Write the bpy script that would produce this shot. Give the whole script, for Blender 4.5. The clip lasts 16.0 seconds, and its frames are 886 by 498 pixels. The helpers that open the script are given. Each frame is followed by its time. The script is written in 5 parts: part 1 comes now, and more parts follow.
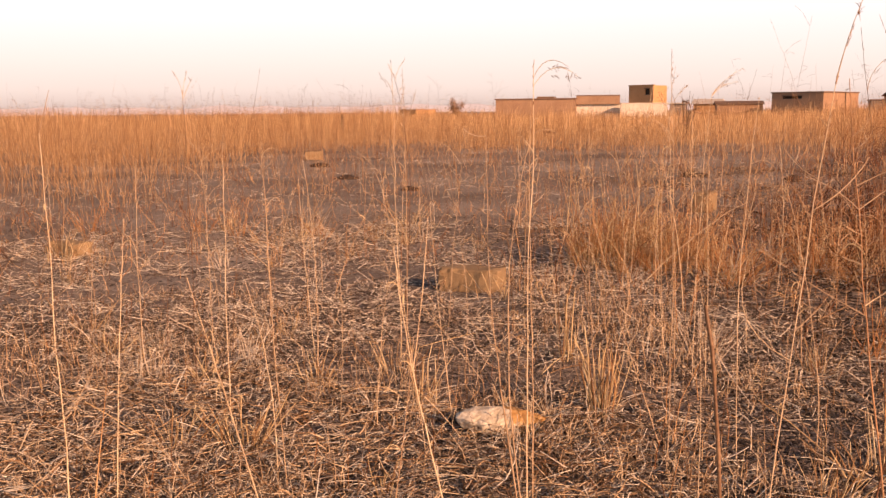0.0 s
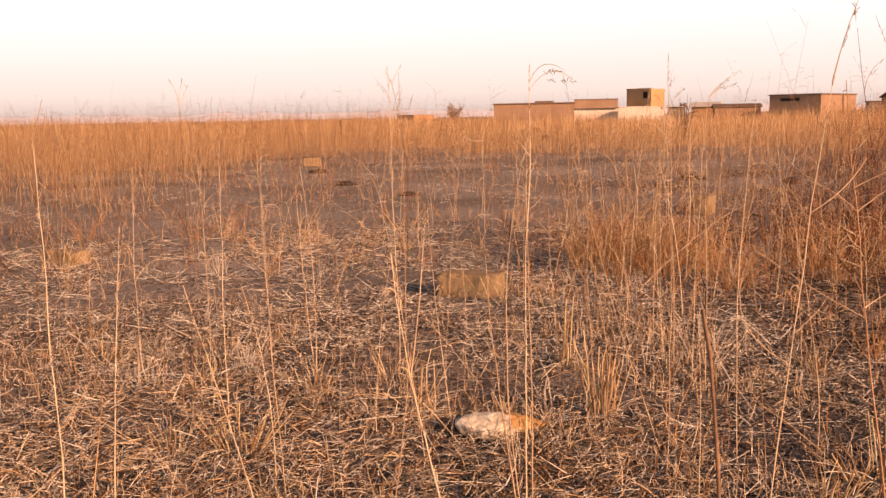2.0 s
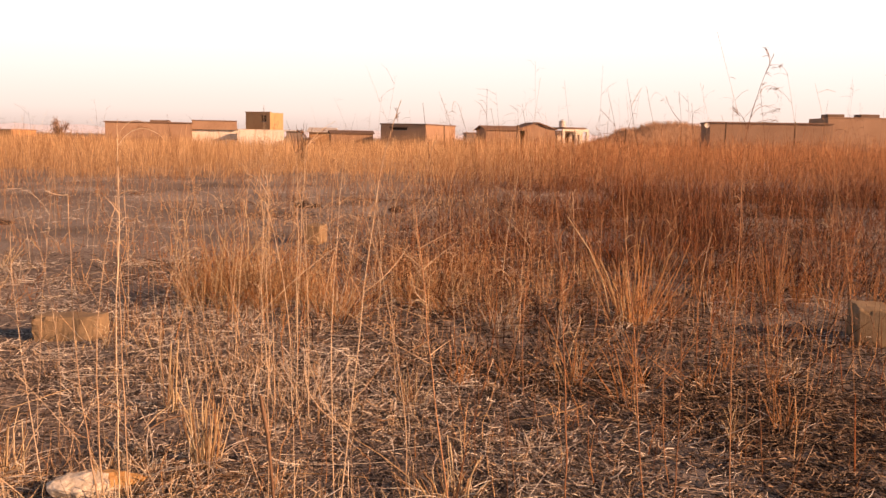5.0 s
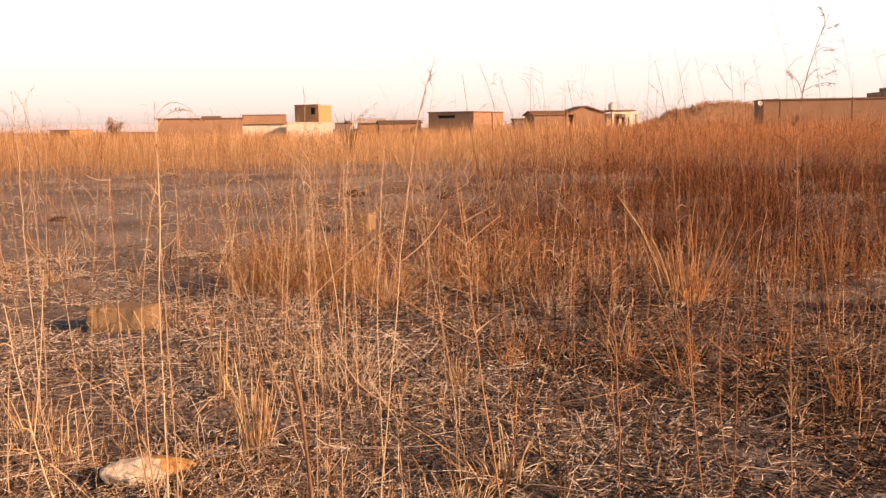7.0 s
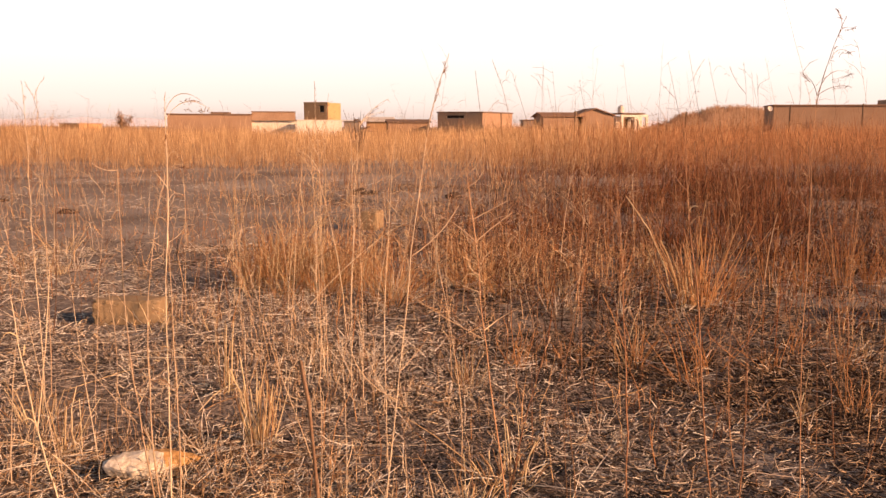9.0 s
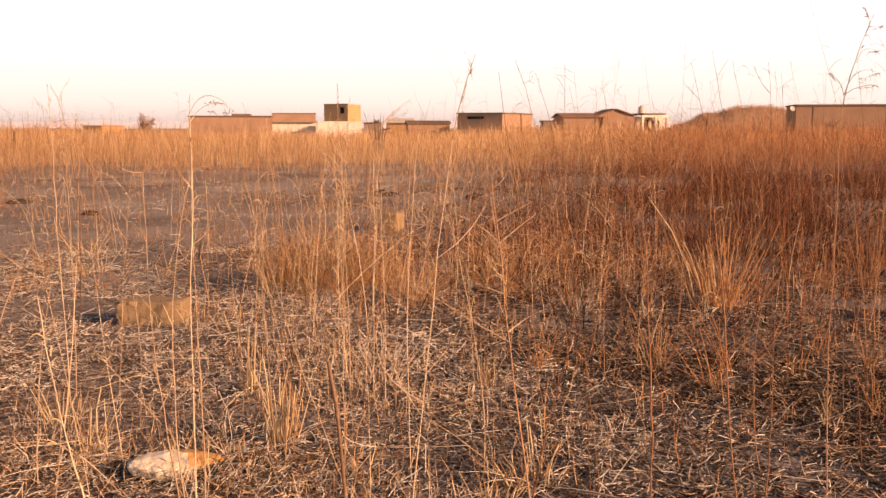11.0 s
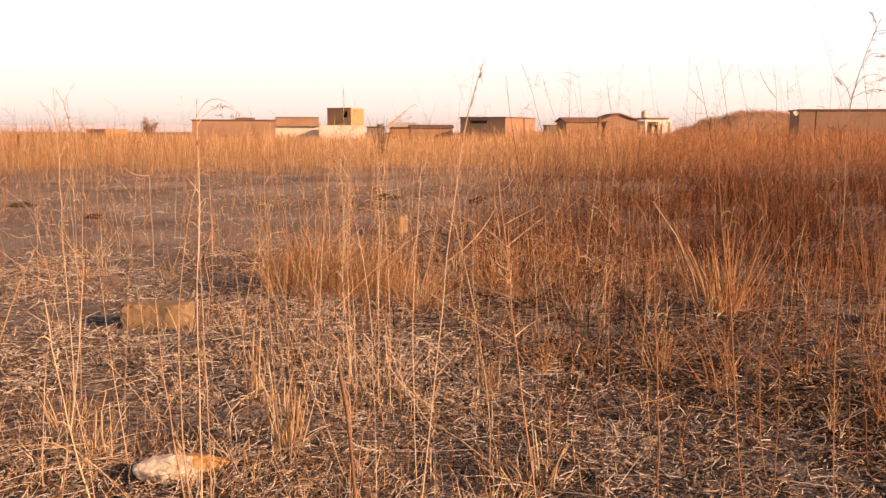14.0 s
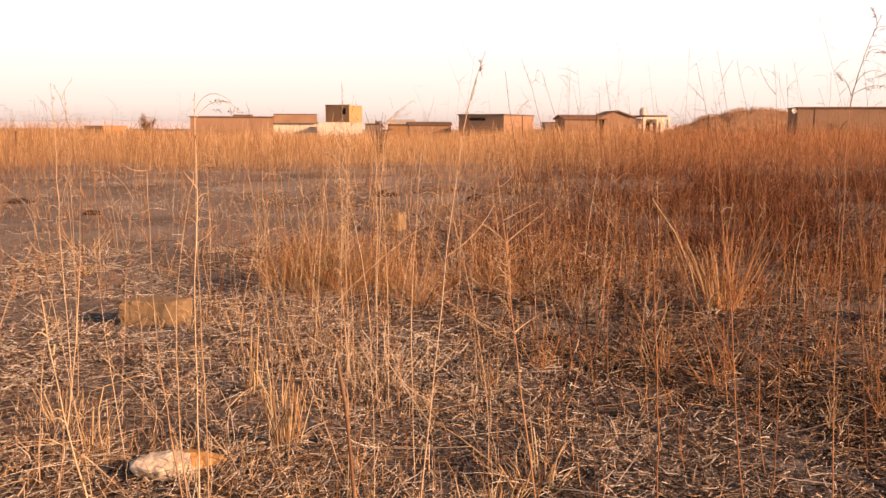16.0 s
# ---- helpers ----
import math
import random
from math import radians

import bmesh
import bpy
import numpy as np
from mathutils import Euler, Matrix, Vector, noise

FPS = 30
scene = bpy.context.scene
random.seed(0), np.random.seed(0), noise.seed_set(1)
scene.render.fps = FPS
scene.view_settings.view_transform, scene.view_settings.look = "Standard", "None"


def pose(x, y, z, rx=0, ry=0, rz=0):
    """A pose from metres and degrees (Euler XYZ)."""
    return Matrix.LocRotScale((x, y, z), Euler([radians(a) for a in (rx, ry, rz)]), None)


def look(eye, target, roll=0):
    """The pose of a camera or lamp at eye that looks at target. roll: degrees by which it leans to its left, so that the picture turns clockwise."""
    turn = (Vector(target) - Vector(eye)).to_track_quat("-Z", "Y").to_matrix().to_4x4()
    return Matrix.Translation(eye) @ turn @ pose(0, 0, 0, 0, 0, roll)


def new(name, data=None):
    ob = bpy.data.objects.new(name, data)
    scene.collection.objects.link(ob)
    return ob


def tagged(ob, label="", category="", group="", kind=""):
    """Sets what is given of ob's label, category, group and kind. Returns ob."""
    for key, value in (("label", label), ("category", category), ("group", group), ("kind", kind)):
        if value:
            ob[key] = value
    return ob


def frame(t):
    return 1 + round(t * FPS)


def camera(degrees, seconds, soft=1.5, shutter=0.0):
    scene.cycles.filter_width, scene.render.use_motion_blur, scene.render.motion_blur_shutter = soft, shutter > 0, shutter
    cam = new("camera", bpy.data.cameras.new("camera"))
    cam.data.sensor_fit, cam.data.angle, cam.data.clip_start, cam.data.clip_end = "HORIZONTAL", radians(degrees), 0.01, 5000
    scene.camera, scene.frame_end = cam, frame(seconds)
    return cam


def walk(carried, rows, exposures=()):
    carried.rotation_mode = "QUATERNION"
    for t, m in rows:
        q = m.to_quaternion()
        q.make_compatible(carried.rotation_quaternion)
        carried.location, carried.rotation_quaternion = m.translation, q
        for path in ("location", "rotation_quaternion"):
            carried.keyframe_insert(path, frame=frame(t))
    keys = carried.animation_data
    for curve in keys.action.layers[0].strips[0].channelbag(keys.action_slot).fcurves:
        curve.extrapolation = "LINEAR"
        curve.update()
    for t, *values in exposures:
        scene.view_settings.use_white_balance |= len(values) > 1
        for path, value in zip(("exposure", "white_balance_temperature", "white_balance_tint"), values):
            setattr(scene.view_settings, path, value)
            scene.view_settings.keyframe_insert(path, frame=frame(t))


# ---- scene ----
cam = camera(51.2, 16.0, 1.45)
PATH = [
    (0, (0.168, -0.095, 1.182), (-0.245, 1.84, 0.888), -0.5),
    (0.5, (0.169, -0.082, 1.179), (-0.246, 1.852, 0.886), -0.7),
    (1, (0.171, -0.085, 1.181), (-0.241, 1.852, 0.897), -1.0),
    (1.5, (0.171, -0.081, 1.181), (-0.238, 1.855, 0.894), -0.9),
    (2, (0.172, -0.082, 1.181), (-0.24, 1.855, 0.898), -1.0),
    (2.5, (0.174, -0.074, 1.18), (-0.236, 1.863, 0.895), -1.2),
    (3, (0.169, -0.096, 1.182), (-0.242, 1.839, 0.89), -0.9),
    (3.2, (0.17, -0.107, 1.186), (-0.207, 1.83, 0.861), -0.9),
    (5.3, (0.272, -0.154, 1.291), (0.694, 1.788, 1.064), 1.1),
    (5.5, (0.283, -0.157, 1.283), (0.642, 1.797, 1.048), -0.6),
    (6, (0.292, -0.109, 1.251), (0.619, 1.847, 0.993), -0.7),
    (6.5, (0.289, -0.086, 1.243), (0.572, 1.875, 0.968), -1.1),
    (7, (0.284, -0.096, 1.245), (0.563, 1.867, 0.983), -0.8),
    (7.5, (0.283, -0.093, 1.244), (0.551, 1.873, 0.99), -0.5),
    (8, (0.283, -0.09, 1.242), (0.551, 1.876, 0.996), -0.5),
    (8.5, (0.281, -0.084, 1.239), (0.556, 1.88, 0.98), -0.1),
    (9, (0.279, -0.073, 1.234), (0.544, 1.891, 0.972), 0.2),
    (9.5, (0.277, -0.068, 1.233), (0.524, 1.899, 0.965), -0.2),
    (9.7, (0.277, -0.068, 1.236), (0.506, 1.9, 0.96), 0.0),
    (12, (0.262, -0.066, 1.233), (0.484, 1.906, 0.984), -0.0),
    (12.5, (0.261, -0.064, 1.233), (0.486, 1.908, 0.984), 0.1),
    (13, (0.262, -0.066, 1.234), (0.483, 1.906, 0.985), -0.2),
    (13.5, (0.26, -0.071, 1.235), (0.482, 1.902, 0.993), -0.1),
    (14, (0.259, -0.065, 1.233), (0.476, 1.907, 0.982), 0.1),
    (14.5, (0.26, -0.058, 1.232), (0.478, 1.913, 0.978), 0.1),
    (15, (0.257, -0.063, 1.231), (0.48, 1.908, 0.979), 0.3),
    (15.5, (0.259, -0.058, 1.23), (0.486, 1.913, 0.973), 0.3),
    (16, (0.258, -0.053, 1.228), (0.479, 1.918, 0.971), 0.2),
]
walk(cam, [(t, look(eye, target, roll)) for t, eye, target, roll in PATH],
     exposures=[(0.0, 0.48, 6700, 17), (3.2, 0.50, 6700, 17), (5.3, 0.56, 6800, 16), (7.5, 0.65, 6750, 14), (12.5, 0.66, 6700, 14), (16.0, 0.61, 6750, 14)])

# ---- light: a low evening sun from the side of the field, and a pale dusty sky ----
SUN_ELEV, SUN_AZ = radians(19), radians(126)   # azimuth clockwise from +y
world = bpy.data.worlds.new("sky")
scene.world = world
world.use_nodes = True
wn = world.node_tree
sky = wn.nodes.new("ShaderNodeTexSky")
sky.sky_type = "NISHITA"
sky.sun_disc = False
sky.sun_elevation, sky.sun_rotation = SUN_ELEV, SUN_AZ
sky.air_density, sky.dust_density, sky.ozone_density, sky.altitude = 1.0, 3.0, 1.0, 0
# dust haze: warm and dull on the skyline, bright just above it, thinning out overhead, the same all round
sep = wn.nodes.new("ShaderNodeSeparateXYZ")
wn.links.new(wn.nodes.new("ShaderNodeTexCoord").outputs["Generated"], sep.inputs[0])
ramp = wn.nodes.new("ShaderNodeValToRGB")
for pos, col in ((0.0, (3.4, 2.6, 2.3)), (0.012, (4.3, 3.45, 3.05)), (0.025, (4.9, 4.1, 3.65)), (0.055, (5.2, 4.6, 4.2)), (0.10, (5.7, 5.2, 5.0)), (0.145, (5.5, 5.1, 5.0)), (0.20, (1.8, 1.66, 1.62)), (0.35, (0.39, 0.40, 0.46))):
    e = ramp.color_ramp.elements[0] if pos == 0 else ramp.color_ramp.elements.new(pos)
    e.position, e.color = pos, (*col, 1)
ramp.color_ramp.elements[-1].color = (0.23, 0.255, 0.33, 1)
wn.links.new(sep.outputs[2], ramp.inputs[0])
thin = wn.nodes.new("ShaderNodeMapRange")
thin.inputs["From Min"].default_value, thin.inputs["From Max"].default_value = 0.1, 0.6
thin.inputs["To Min"].default_value, thin.inputs["To Max"].default_value = 0.92, 0.8
wn.links.new(sep.outputs[2], thin.inputs["Value"])
blend = wn.nodes.new("ShaderNodeMix")
blend.data_type = "RGBA"
wn.links.new(thin.outputs[0], blend.inputs[0])
wn.links.new(sky.outputs[0], blend.inputs[6])
wn.links.new(ramp.outputs[0], blend.inputs[7])
wn.nodes["Background"].inputs[1].default_value = 0.15
wn.links.new(blend.outputs[2], wn.nodes["Background"].inputs[0])
sun = new("sun", bpy.data.lights.new("sun", "SUN"))
sun.data.energy, sun.data.angle, sun.data.color = 5.0, radians(0.6), (1.0, 0.545, 0.29)
to_sun = Vector((math.sin(SUN_AZ) * math.cos(SUN_ELEV), math.cos(SUN_AZ) * math.cos(SUN_ELEV), math.sin(SUN_ELEV)))
sun.matrix_world = look(to_sun * 50, (0, 0, 0))

RNG = np.random.default_rng(7)


# ---- materials ----
def surface(name, colours, rough=0.8, scale=4.0, fine=60.0, bump=0.3, dist=0.01, vary="none", spread=0.35, sheen=0.0, through_light=0.0, spec=0.3):
    """A node material: a ramp of colours over two sizes of noise, with a value shift for each strand or object, and bump."""
    m = bpy.data.materials.new(name)
    m.use_nodes = True
    n, l = m.node_tree.nodes, m.node_tree.links
    b = n["Principled BSDF"]
    b.inputs["Roughness"].default_value = rough
    b.inputs["Specular IOR Level"].default_value = spec
    tc = n.new("ShaderNodeTexCoord")
    big, small = n.new("ShaderNodeTexNoise"), n.new("ShaderNodeTexNoise")
    big.inputs["Scale"].default_value, small.inputs["Scale"].default_value = scale, fine
    big.inputs["Detail"].default_value, small.inputs["Detail"].default_value = 5, 4
    for k in (big, small):
        l.new(tc.outputs["Object"], k.inputs["Vector"])
    mix = n.new("ShaderNodeMath")
    mix.operation = "MULTIPLY_ADD"
    mix.inputs[1].default_value = 0.5
    l.new(small.outputs["Fac"], mix.inputs[0])
    half = n.new("ShaderNodeMath")
    half.operation = "MULTIPLY"
    half.inputs[1].default_value = 0.5
    l.new(big.outputs["Fac"], half.inputs[0])
    l.new(half.outputs[0], mix.inputs[2])
    last = mix.outputs[0]
    rnd = None
    if vary == "island":
        rnd = n.new("ShaderNodeNewGeometry").outputs["Random Per Island"]
    elif vary == "object":
        rnd = n.new("ShaderNodeObjectInfo").outputs["Random"]
    if rnd is not None:
        add = n.new("ShaderNodeMath")
        add.operation = "MULTIPLY_ADD"
        add.inputs[1].default_value = spread * 2
        l.new(rnd, add.inputs[0])
        sub = n.new("ShaderNodeMath")
        sub.operation = "SUBTRACT"
        sub.inputs[1].default_value = spread
        l.new(last, sub.inputs[0])
        l.new(sub.outputs[0], add.inputs[2])
        last = add.outputs[0]
    ramp = n.new("ShaderNodeValToRGB")
    els = ramp.color_ramp.elements
    while len(els) < len(colours):
        els.new(0.5)
    for i, c in enumerate(colours):
        els[i].position = 0.22 + 0.56 * i / max(1, len(colours) - 1)
        els[i].color = (*c, 1)
    l.new(last, ramp.inputs[0])
    l.new(ramp.outputs[0], b.inputs["Base Color"])
    if bump:
        bp = n.new("ShaderNodeBump")
        bp.inputs["Strength"].default_value, bp.inputs["Distance"].default_value = bump, dist
        l.new(mix.outputs[0], bp.inputs["Height"])
        l.new(bp.outputs[0], b.inputs["Normal"])
    if through_light:
        tr = n.new("ShaderNodeBsdfTranslucent")
        l.new(ramp.outputs[0], tr.inputs["Color"])
        ms = n.new("ShaderNodeMixShader")
        ms.inputs[0].default_value = through_light
        l.new(b.outputs[0], ms.inputs[1])
        l.new(tr.outputs[0], ms.inputs[2])
        l.new(ms.outputs[0], n["Material Output"].inputs[0])
    return m


M_SOIL = surface("soil", [(0.04, 0.031, 0.027), (0.16, 0.135, 0.12), (0.36, 0.318, 0.285), (0.55, 0.50, 0.455)], 0.95, 0.35, 30, 0.9, 0.03)
M_CLOD = surface("dark_soil", [(0.035, 0.024, 0.02), (0.06, 0.043, 0.036), (0.10, 0.075, 0.06)], 0.95, 6, 60, 0.9, 0.02)
M_STRAW = surface("straw", [(0.12, 0.09, 0.072), (0.43, 0.358, 0.30), (0.76, 0.69, 0.605), (0.93, 0.89, 0.83)], 0.55, 3, 90, 0, 0, "island", 0.5, 0, 0.2)
# red-brown straw; darkest tones also paint shaded gaps and this side's dimmer light
M_RLIT = surface("brown_straw", [(0.014, 0.0085, 0.006), (0.058, 0.034, 0.022), (0.20, 0.125, 0.078), (0.56, 0.425, 0.305)], 0.6, 3, 90, 0, 0, "island", 0.5, 0, 0.2)
# grey straw, darkened further to put shade into gaps of the litter
M_ASH = surface("grey_straw", [(0.026, 0.022, 0.021), (0.085, 0.072, 0.067), (0.21, 0.18, 0.168), (0.46, 0.40, 0.365)], 0.7, 3, 90, 0, 0, "island", 0.45, 0, 0.1)
M_GSTRAW = surface("golden_straw", [(0.20, 0.118, 0.065), (0.47, 0.315, 0.19), (0.72, 0.55, 0.37), (0.88, 0.74, 0.56)], 0.5, 3, 90, 0, 0, "island", 0.4, 0, 0.2)
M_MUDD = surface("dark_mud_render", [(0.19, 0.115, 0.078), (0.27, 0.17, 0.118), (0.34, 0.22, 0.155)], 0.9, 0.5, 8, 0.4, 0.03)
M_GRASS = surface("dry_grass", [(0.14, 0.055, 0.024), (0.38, 0.168, 0.068), (0.61, 0.335, 0.15), (0.84, 0.59, 0.34)], 0.55, 2, 60, 0, 0, "island", 0.4, 0, 0.25)
# red-brown grass, its albedo also darkened for shade inside the thick growth
M_RED = surface("red_grass", [(0.024, 0.006, 0.004), (0.064, 0.0165, 0.007), (0.118, 0.033, 0.013), (0.28, 0.105, 0.041)], 0.6, 0.5, 40, 0, 0, "island", 0.46, 0, 0.25)
# gold tones paled so that the colour carries the haze over far grass
M_GOLD = surface("golden_grass", [(0.28, 0.155, 0.08), (0.48, 0.295, 0.155), (0.66, 0.445, 0.25), (0.84, 0.63, 0.39)], 0.6, 0.2, 20, 0, 0, "island", 0.34, 0, 0.25)
# redder copy of the golden grass, darkened to put that side's dimmer light in
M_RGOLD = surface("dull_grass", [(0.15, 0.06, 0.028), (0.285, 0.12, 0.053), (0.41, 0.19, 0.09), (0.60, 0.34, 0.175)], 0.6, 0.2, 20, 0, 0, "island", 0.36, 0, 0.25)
# stem colour darkened for stalks backlit by the sky
M_DSTEM = surface("backlit_dark_stem", [(0.10, 0.055, 0.035), (0.20, 0.11, 0.06), (0.30, 0.18, 0.10)], 0.6, 6, 120, 0.2, 0.001, "object", 0.2)
M_STEM = surface("weed_stem", [(0.34, 0.23, 0.15), (0.60, 0.46, 0.32), (0.84, 0.72, 0.54)], 0.5, 6, 120, 0.2, 0.001, "object", 0.2)
M_RSTEM = surface("red_brown_stem", [(0.15, 0.07, 0.038), (0.33, 0.17, 0.09), (0.54, 0.32, 0.18)], 0.55, 6, 120, 0.2, 0.001, "object", 0.25)
M_RSTEMS = surface("red_brush", [(0.07, 0.021, 0.009), (0.16, 0.055, 0.022), (0.29, 0.115, 0.048), (0.58, 0.31, 0.15)], 0.6, 2, 60, 0, 0, "island", 0.4, 0, 0.25)
M_BRUSH = surface("orange_brush", [(0.19, 0.08, 0.036), (0.47, 0.23, 0.10), (0.72, 0.44, 0.22), (0.90, 0.69, 0.44)], 0.55, 2, 60, 0, 0, "island", 0.42, 0, 0.25)
M_STUB = surface("stick_bark", [(0.09, 0.052, 0.034), (0.21, 0.125, 0.075), (0.44, 0.30, 0.18)], 0.45, 14, 200, 0.4, 0.002)
M_TUFT = surface("bright_stem", [(0.30, 0.175, 0.095), (0.58, 0.42, 0.24), (0.84, 0.71, 0.48)], 0.5, 3, 60, 0, 0, "object", 0.35, 0, 0.2)
# dark brown as well, the way thin stalks look against bright sky
M_WISP = surface("wisp_stem", [(0.11, 0.055, 0.033), (0.23, 0.12, 0.065), (0.42, 0.25, 0.13)], 0.6, 3, 60, 0, 0, "island", 0.3)
M_HEAD = surface("seed_head", [(0.17, 0.085, 0.05), (0.32, 0.18, 0.10), (0.5, 0.33, 0.2)], 0.7, 20, 200, 0, 0, "island", 0.3, 0, 0.2)
M_ROCK = surface("pale_rock", [(0.26, 0.20, 0.14), (0.56, 0.49, 0.39), (0.76, 0.72, 0.64), (0.88, 0.86, 0.80)], 0.7, 16, 90, 0.8, 0.008)
M_OCHRE = surface("ochre_rock", [(0.22, 0.12, 0.05), (0.40, 0.23, 0.09), (0.54, 0.35, 0.16), (0.62, 0.47, 0.28)], 0.75, 16, 90, 0.8, 0.008)
M_BLOCK = surface("sandcrete", [(0.21, 0.148, 0.09), (0.32, 0.235, 0.145), (0.43, 0.33, 0.215)], 0.95, 9, 120, 0.8, 0.008)
# mud and orange render kept paler and pinker, standing in for haze
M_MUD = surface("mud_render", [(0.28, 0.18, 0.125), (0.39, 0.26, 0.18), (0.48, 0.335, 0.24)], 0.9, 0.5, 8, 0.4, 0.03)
M_BRICK = surface("orange_render", [(0.44, 0.25, 0.13), (0.56, 0.34, 0.18), (0.64, 0.42, 0.25)], 0.9, 0.6, 9, 0.4, 0.03)
M_WHITE = surface("limewash", [(0.66, 0.60, 0.52), (0.78, 0.73, 0.65), (0.86, 0.82, 0.76)], 0.85, 0.8, 10, 0.3, 0.02)
M_GREY = surface("cement_wall", [(0.22, 0.18, 0.16), (0.31, 0.26, 0.23), (0.40, 0.34, 0.30)], 0.9, 0.6, 9, 0.3, 0.02)
# roof sheet lightened as well, to soften the roofs as haze would
M_ROOF = surface("old_roof_sheet", [(0.12, 0.08, 0.06), (0.20, 0.135, 0.10), (0.28, 0.20, 0.15)], 0.7, 0.8, 10, 0.3, 0.02)
M_TIN = surface("pale_tin_sheet", [(0.50, 0.46, 0.43), (0.66, 0.62, 0.58), (0.75, 0.71, 0.67)], 0.5, 0.8, 10, 0.2, 0.02)
M_DARK = surface("dark_opening", [(0.02, 0.016, 0.014), (0.04, 0.03, 0.025)], 0.8, 2, 20, 0, 0)
M_WOOD = surface("weathered_wood", [(0.08, 0.05, 0.035), (0.15, 0.10, 0.07), (0.22, 0.15, 0.1)], 0.8, 4, 60, 0.5, 0.01)
M_LEAF = surface("dusty_leaf", [(0.30, 0.19, 0.125), (0.42, 0.27, 0.18), (0.52, 0.35, 0.24)], 0.7, 1, 10, 0, 0, "island", 0.3)
M_EARTH = surface("brown_earth", [(0.24, 0.155, 0.105), (0.36, 0.24, 0.165), (0.45, 0.31, 0.22)], 0.95, 0.8, 6, 0.6, 0.08)
M_HILL = surface("far_hill_haze_glow", [(0.26, 0.22, 0.21), (0.34, 0.28, 0.26)], 1.0, 0.004, 0.05, 0, 0)
# pink-grey emission stands in for the haze in front of the hills
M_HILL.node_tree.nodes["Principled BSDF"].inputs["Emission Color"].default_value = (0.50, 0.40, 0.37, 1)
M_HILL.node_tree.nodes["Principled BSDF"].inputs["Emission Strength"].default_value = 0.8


# ---- mesh helpers ----
def mesh_from(name, verts, quads, mat, smooth=False):
    """A mesh out of computed vertex and quad arrays."""
    me = bpy.data.meshes.new(name)
    v, q = np.asarray(verts, np.float32), np.asarray(quads, np.int32)
    me.vertices.add(len(v))
    me.vertices.foreach_set("co", v.ravel())
    me.loops.add(q.size)
    me.loops.foreach_set("vertex_index", q.ravel())
    me.polygons.add(len(q))
    me.polygons.foreach_set("loop_start", np.arange(0, q.size, q.shape[1], dtype=np.int32))
    me.update(calc_edges=True)
    if smooth:
        me.polygons.foreach_set("use_smooth", np.ones(len(q), bool))
    me.materials.append(mat)
    return me


def unit(a):
    return a / np.maximum(np.linalg.norm(a, axis=-1, keepdims=True), 1e-9)


def strands(p0, p1, p2, r0, r1, segs=2, sides=3):
    """Tapered tubes along the curves p0, p1, p2 (arrays of points): vertex and quad arrays."""
    n = len(p0)
    t = np.linspace(0, 1, segs + 1)[None, :, None]
    c = (1 - t) ** 2 * p0[:, None] + 2 * t * (1 - t) * p1[:, None] + t ** 2 * p2[:, None]
    r = (np.asarray(r0)[:, None] * (1 - t[..., 0]) + np.asarray(r1)[:, None] * t[..., 0])
    d = unit(p2 - p0)
    ref = np.where(np.abs(d[:, 2:3]) > 0.9, np.array([[1.0, 0, 0]]), np.array([[0, 0, 1.0]]))
    u = unit(np.cross(d, ref))
    w = np.cross(d, u)
    a = np.arange(sides) * 2 * np.pi / sides
    ring = u[:, None] * np.cos(a)[None, :, None] + w[:, None] * np.sin(a)[None, :, None]
    v = c[:, :, None] + ring[:, None] * r[:, :, None, None]
    idx = np.arange(n * (segs + 1) * sides).reshape(n, segs + 1, sides)
    nxt = np.roll(idx, -1, axis=2)
    q = np.stack([idx[:, :-1], nxt[:, :-1], nxt[:, 1:], idx[:, 1:]], -1)
    return v.reshape(-1, 3), q.reshape(-1, 4)


def value_noise(x, y, scale, seed=0):
    """Smooth noise in 0 to 1 over arrays of places."""
    table = np.random.default_rng(100 + seed).random((64, 64))
    u, v = np.asarray(x) / scale, np.asarray(y) / scale
    i, j = np.floor(u).astype(int), np.floor(v).astype(int)
    f, g = u - i, v - j
    f, g = f * f * (3 - 2 * f), g * g * (3 - 2 * g)
    a, b = table[i % 64, j % 64], table[(i + 1) % 64, j % 64]
    c, d = table[i % 64, (j + 1) % 64], table[(i + 1) % 64, (j + 1) % 64]
    return (a * (1 - f) + b * f) * (1 - g) + (c * (1 - f) + d * f) * g


def ground_z(x, y):
    r = np.hypot(np.asarray(x), np.asarray(y))
    near = np.clip((60 - r) / 40, 0, 1)
    return near * (0.05 * (value_noise(x, y, 0.9, 1) - 0.5) + 0.10 * (value_noise(x, y, 3.5, 2) - 0.5)) - 0.02


def part(name, bm, material, parent, label=""):
    me = bpy.data.meshes.new(name)
    bm.to_mesh(me)
    bm.free()
    me.materials.append(material)
    return part_mesh(name, me, parent, label)


def part_mesh(name, me, parent, label=""):
    ob = new(name, me)
    ob.parent = parent
    if label:
        tagged(ob, label)
    return ob


def box(x0, x1, y0, y1, z0, z1, bevel=0.0):
    bm = bmesh.new()
    m = Matrix.Translation(((x0 + x1) / 2, (y0 + y1) / 2, (z0 + z1) / 2)) @ Matrix.Diagonal((x1 - x0, y1 - y0, z1 - z0, 1))
    bmesh.ops.create_cube(bm, size=1, matrix=m)
    if bevel:
        bmesh.ops.bevel(bm, geom=bm.edges[:], offset=bevel, segments=2, affect="EDGES", profile=0.6)
    return bm


